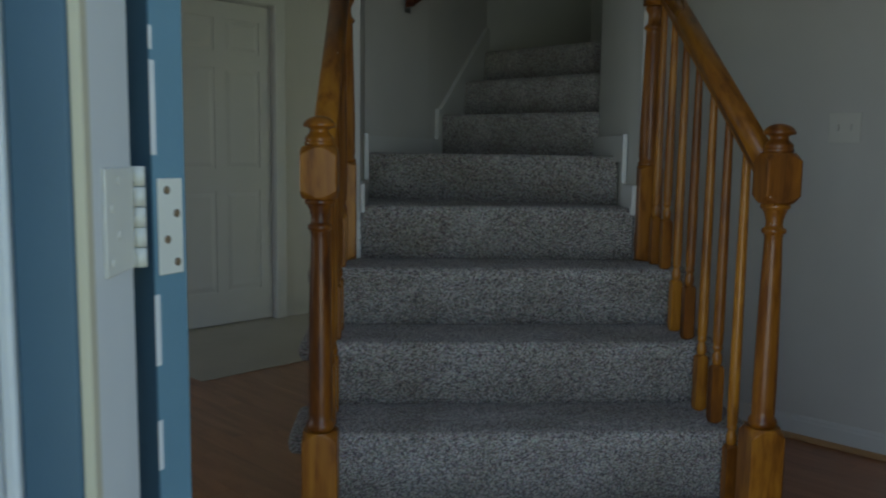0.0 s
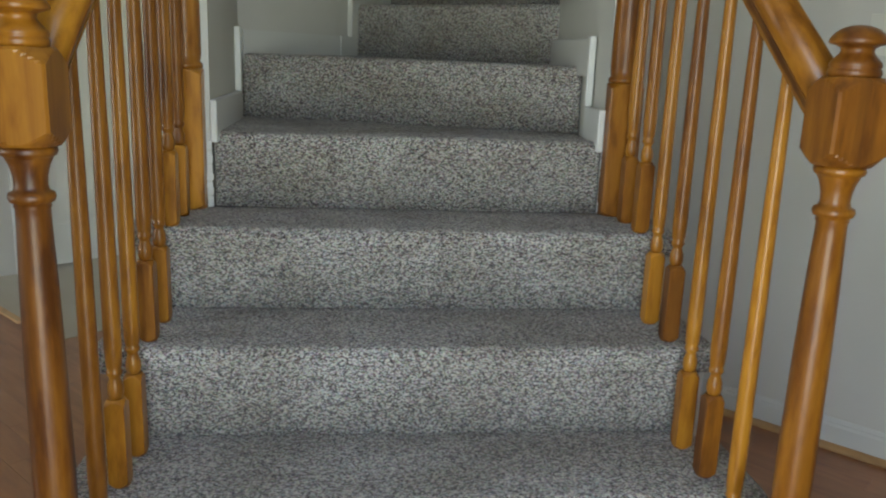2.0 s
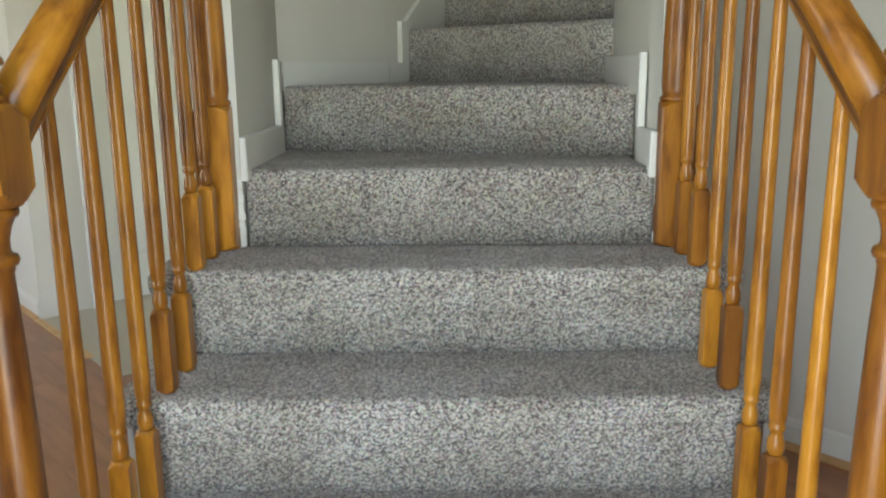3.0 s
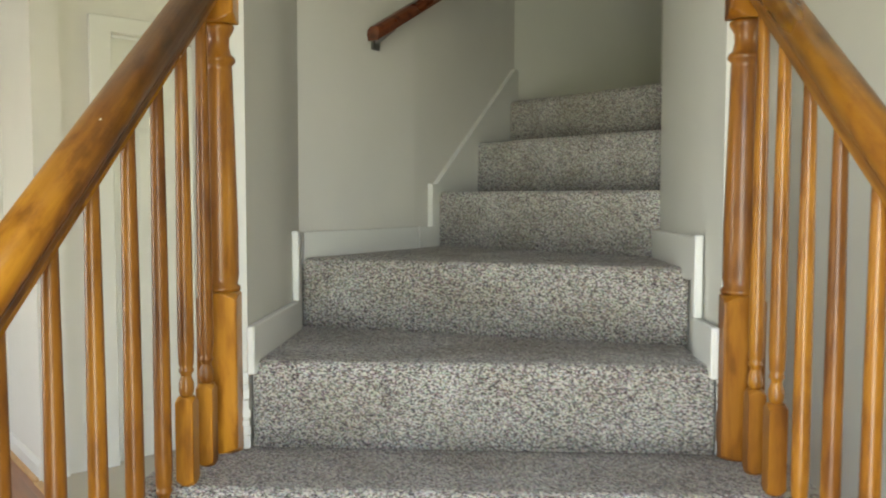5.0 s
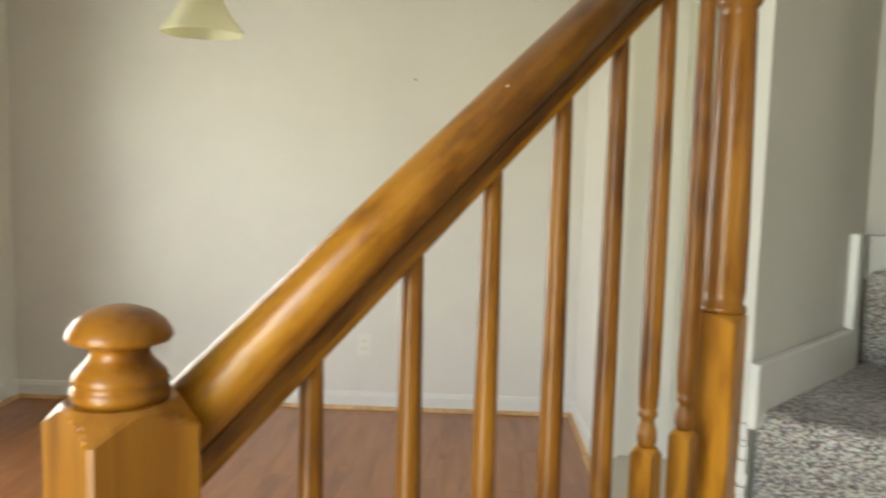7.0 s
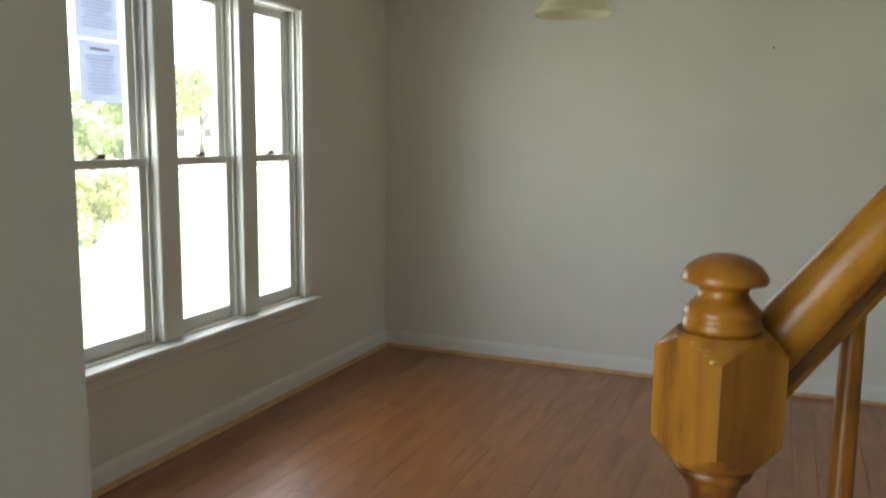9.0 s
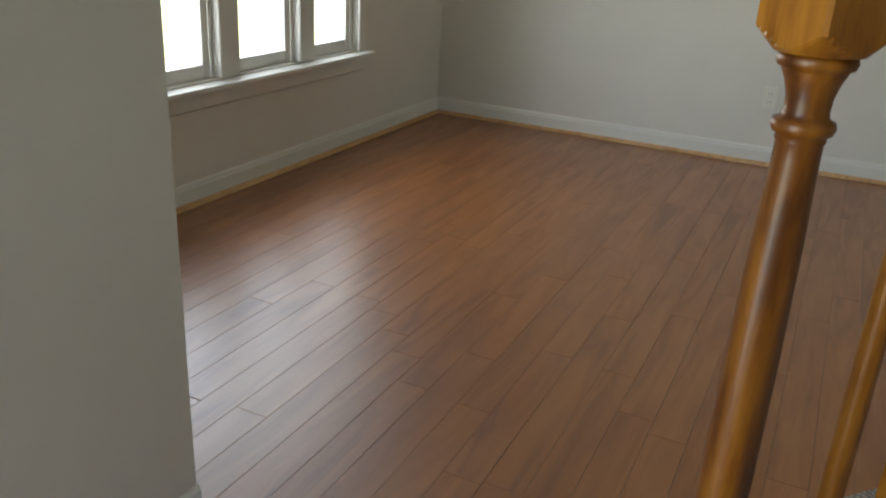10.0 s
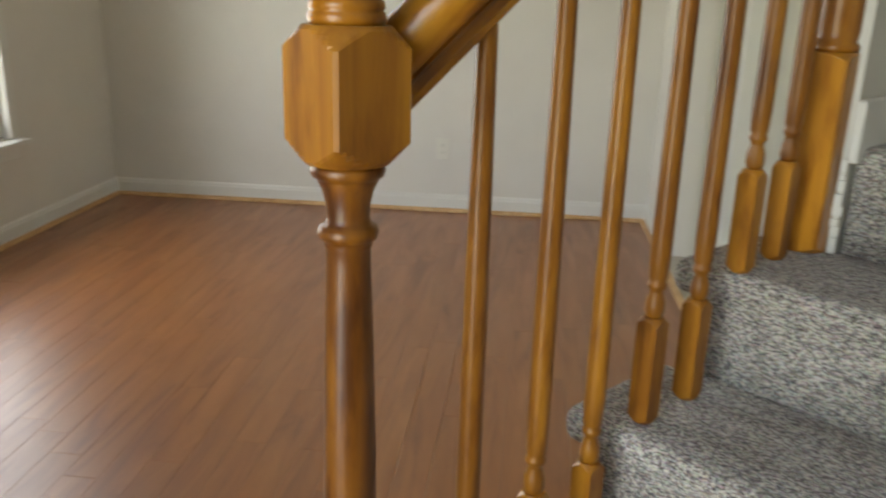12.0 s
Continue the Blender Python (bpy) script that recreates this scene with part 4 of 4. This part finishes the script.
def crown(rnd, centre, size, n, leaf):
    bm = bmesh.new()
    clumps = [(Vector((rnd.gauss(0, 0.45), rnd.gauss(0, 0.45), rnd.gauss(0, 0.4))), rnd.uniform(0.25, 0.5)) for _ in range(16)]
    for _ in range(n):
        c, r = rnd.choice(clumps)
        v = Vector((rnd.gauss(0, 1), rnd.gauss(0, 1), rnd.gauss(0, 1))).normalized() * r * rnd.uniform(0.6, 1.05)
        p = Vector(centre) + Vector([(c[k] + v[k]) * size[k] for k in range(3)])
        t = Vector((rnd.uniform(-1, 1), rnd.uniform(-1, 1), rnd.uniform(-1, 1))).normalized()
        u = t.orthogonal().normalized()
        w = t.cross(u)
        s = leaf * rnd.uniform(0.6, 1.3)
        bm.faces.new([bm.verts.new(p + u * s), bm.verts.new(p + w * s * 0.6), bm.verts.new(p - u * s), bm.verts.new(p - w * s * 0.6)])
    return bm


def tree(x, y, h, seed, mat=None, label="leafy green tree on the lawn"):
    rnd = random.Random(seed)
    e = empty("tree", pose(x, y, GZ))
    tagged(e, label, "tree", "trees outside")
    bm = lathe([(0.035 * h, 0), (0.022 * h, 0.15 * h), (0.016 * h, 0.45 * h), (0.006 * h, 0.8 * h)], 10)
    for k in range(6):
        a = k * 1.1 + rnd.random()
        p0 = Vector((0, 0, h * (0.3 + 0.07 * k)))
        p1 = p0 + Vector((math.cos(a), math.sin(a), 0.9)) * h * 0.2
        join(bm, sweep([(-0.008 * h, -0.008 * h), (0.008 * h, -0.008 * h), (0, 0.008 * h)], p0, p1, (0.1, 0, 1)))
    part("trunk", bm, BARK, e)
    part("crown", crown(rnd, (0, 0, 0.66 * h), (0.36 * h, 0.36 * h, 0.34 * h), 3500, 0.022 * h), mat or LEAF, e)
    return e


def bush(x, y, h, seed, mat, label):
    rnd = random.Random(seed)
    e = empty("bush", pose(x, y, GZ))
    tagged(e, label, "bush", "bushes outside")
    bm = bmesh.new()
    for k in range(7):
        a = k * 0.9
        join(bm, sweep([(-0.012, -0.012), (0.012, -0.012), (0, 0.012)], (0, 0, 0), (math.cos(a) * h * 0.35, math.sin(a) * h * 0.35, h * 0.7), (0.3, 0.1, 1)))
    part("stems", bm, BARK, e)
    part("leaves", crown(rnd, (0, 0, h * 0.6), (h * 0.5, h * 0.5, h * 0.42), 1500, 0.05 * h), mat, e)
    return e


for b, a, h, s in [(-44, 22, 5.5, 1), (-50, 31, 6.5, 2), (-55, 42, 7.0, 3), (-46, 56, 7.0, 4), (-60, 22, 8.0, 5), (-64, 50, 8.5, 6), (-58, 66, 8.5, 7), (-40, 40, 5.0, 8), (-68, 34, 9.0, 9), (-72, 62, 9.5, 10), (-52, 12, 6.5, 11), (-38, 30, 4.5, 12), (-47, 36, 6.0, 13), (-62, 12, 8.0, 14)]:
    p = at(b, a)
    tree(p.x, p.y, h, s)
for b, a, h, s, mt, lb in [(-7.2, 4.4, 1.5, 21, LEAFY, "yellow-green bush outside the window"), (-8.4, 6.6, 1.3, 22, LEAFY, "yellow-green bush outside the window"), (-9.5, 3.6, 1.2, 23, LEAF, "green bush outside the window"), (-15.0, 8.0, 2.4, 24, LEAF, "green bush outside the window"), (-17.0, 12.5, 2.6, 25, LEAF, "green bush outside the window"), (-15.0, 15.5, 2.2, 26, LEAF, "green bush outside the window"), (-10.5, 9.5, 1.1, 27, LEAFY, "yellow-green bush outside the window"), (-12.0, 5.6, 1.5, 28, LEAFY, "yellow-green bush outside the window"), (-13.5, 11.5, 1.6, 29, LEAFY, "yellow-green bush outside the window"), (-19.0, 17.5, 2.4, 30, LEAF, "green bush outside the window"), (-18.5, 9.5, 2.2, 31, LEAFY, "yellow-green bush outside the window"), (-21.0, 13.5, 2.5, 32, LEAF, "green bush outside the window")]:
    p = at(b, a)
    bush(p.x, p.y, h, s, mt, lb)


def house(m):
    e = empty("house", m)
    tagged(e, "pale grey-blue neighbouring house with a grey roof", "house")
    part("wall", box((-6, -4, 0), (6, 4, 3.0)), HOUSEW, e)
    bm = bmesh.new()
    v = [bm.verts.new(p) for p in ((-6.4, -4.4, 2.9), (6.4, -4.4, 2.9), (6.4, 4.4, 2.9), (-6.4, 4.4, 2.9), (-6.4, 0, 5.2), (6.4, 0, 5.2))]
    for f in ((0, 1, 5, 4), (2, 3, 4, 5), (0, 4, 3), (1, 2, 5), (0, 3, 2, 1)):
        bm.faces.new([v[k] for k in f])
    part("roof", bm, ROOFM, e)
    for x in (-4, -1, 2.5):
        w = part("window", box((x, -4.05, 1.0), (x + 1.2, -3.99, 2.2), 0.01), TRIM, e)
        part("pane", box((x + 0.1, -4.06, 1.1), (x + 1.1, -4.051, 2.1)), DARKSLOT, w)
    return e


house(ROOM @ pose(-66, 74, GZ, 0, 0, 75))

# ---- floor planks ----
PW, GAP = 0.0885, 0.0008
rnd = random.Random(11)
meshes = {}
near, rest = [], []


b = -2.53
while b < 1.75:
    b1_ = min(b + PW, 1.75)
    a_lo = 0.60 if b1_ <= -1.62 else 0.525 if b1_ <= -1.25 else (-1.06 - 0.672 * b) / 0.741
    a_hi = 4.03 if b < 0.602 else 2.6
    a = a_lo - rnd.uniform(0, 0.9)
    while a < a_hi:
        ln = rnd.choice((0.62, 0.92, 1.22))
        s, e_ = max(a, a_lo), min(a + ln, a_hi)
        if e_ - s > 0.03:
            (near if -2.4 < b < -0.2 and len(near) < 290 else rest).append((b, b1_, s, e_))
        a += ln
    b += PW


def plank_mesh(w, l):
    key = (round(w, 3), round(l, 2))
    if key not in meshes:
        bm = box((GAP / 2, GAP / 2, -0.010), (w - GAP / 2, l - GAP / 2, 0.0), 0.0006)
        me = bpy.data.meshes.new("plank")
        bm.to_mesh(me)
        bm.free()
        me.materials.append(LAMINATE)
        meshes[key] = me
    return meshes[key]


for b0, b1_, s, e_ in near:
    ob = new("plank", plank_mesh(b1_ - b0, e_ - s))
    ob.parent = floor
    ob.location = (b0, s, 0)
bm = bmesh.new()
verts, faces = [], []
for b0, b1_, s, e_ in rest:
    g2 = GAP / 2
    n0 = len(verts)
    verts += [(b0 + g2, s + g2, 0), (b1_ - g2, s + g2, 0), (b1_ - g2, e_ - g2, 0), (b0 + g2, e_ - g2, 0), (b0 + g2, s + g2, -0.01), (b1_ - g2, s + g2, -0.01), (b1_ - g2, e_ - g2, -0.01), (b0 + g2, e_ - g2, -0.01)]
    faces += [tuple(n0 + k for k in f) for f in ((0, 1, 2, 3), (0, 4, 5, 1), (1, 5, 6, 2), (2, 6, 7, 3), (3, 7, 4, 0))]
me = bpy.data.meshes.new("planks")
me.from_pydata(verts, [], faces)
me.materials.append(LAMINATE)
ob = new("planks", me)
ob.parent = floor
tagged(ob, kind="stuff")
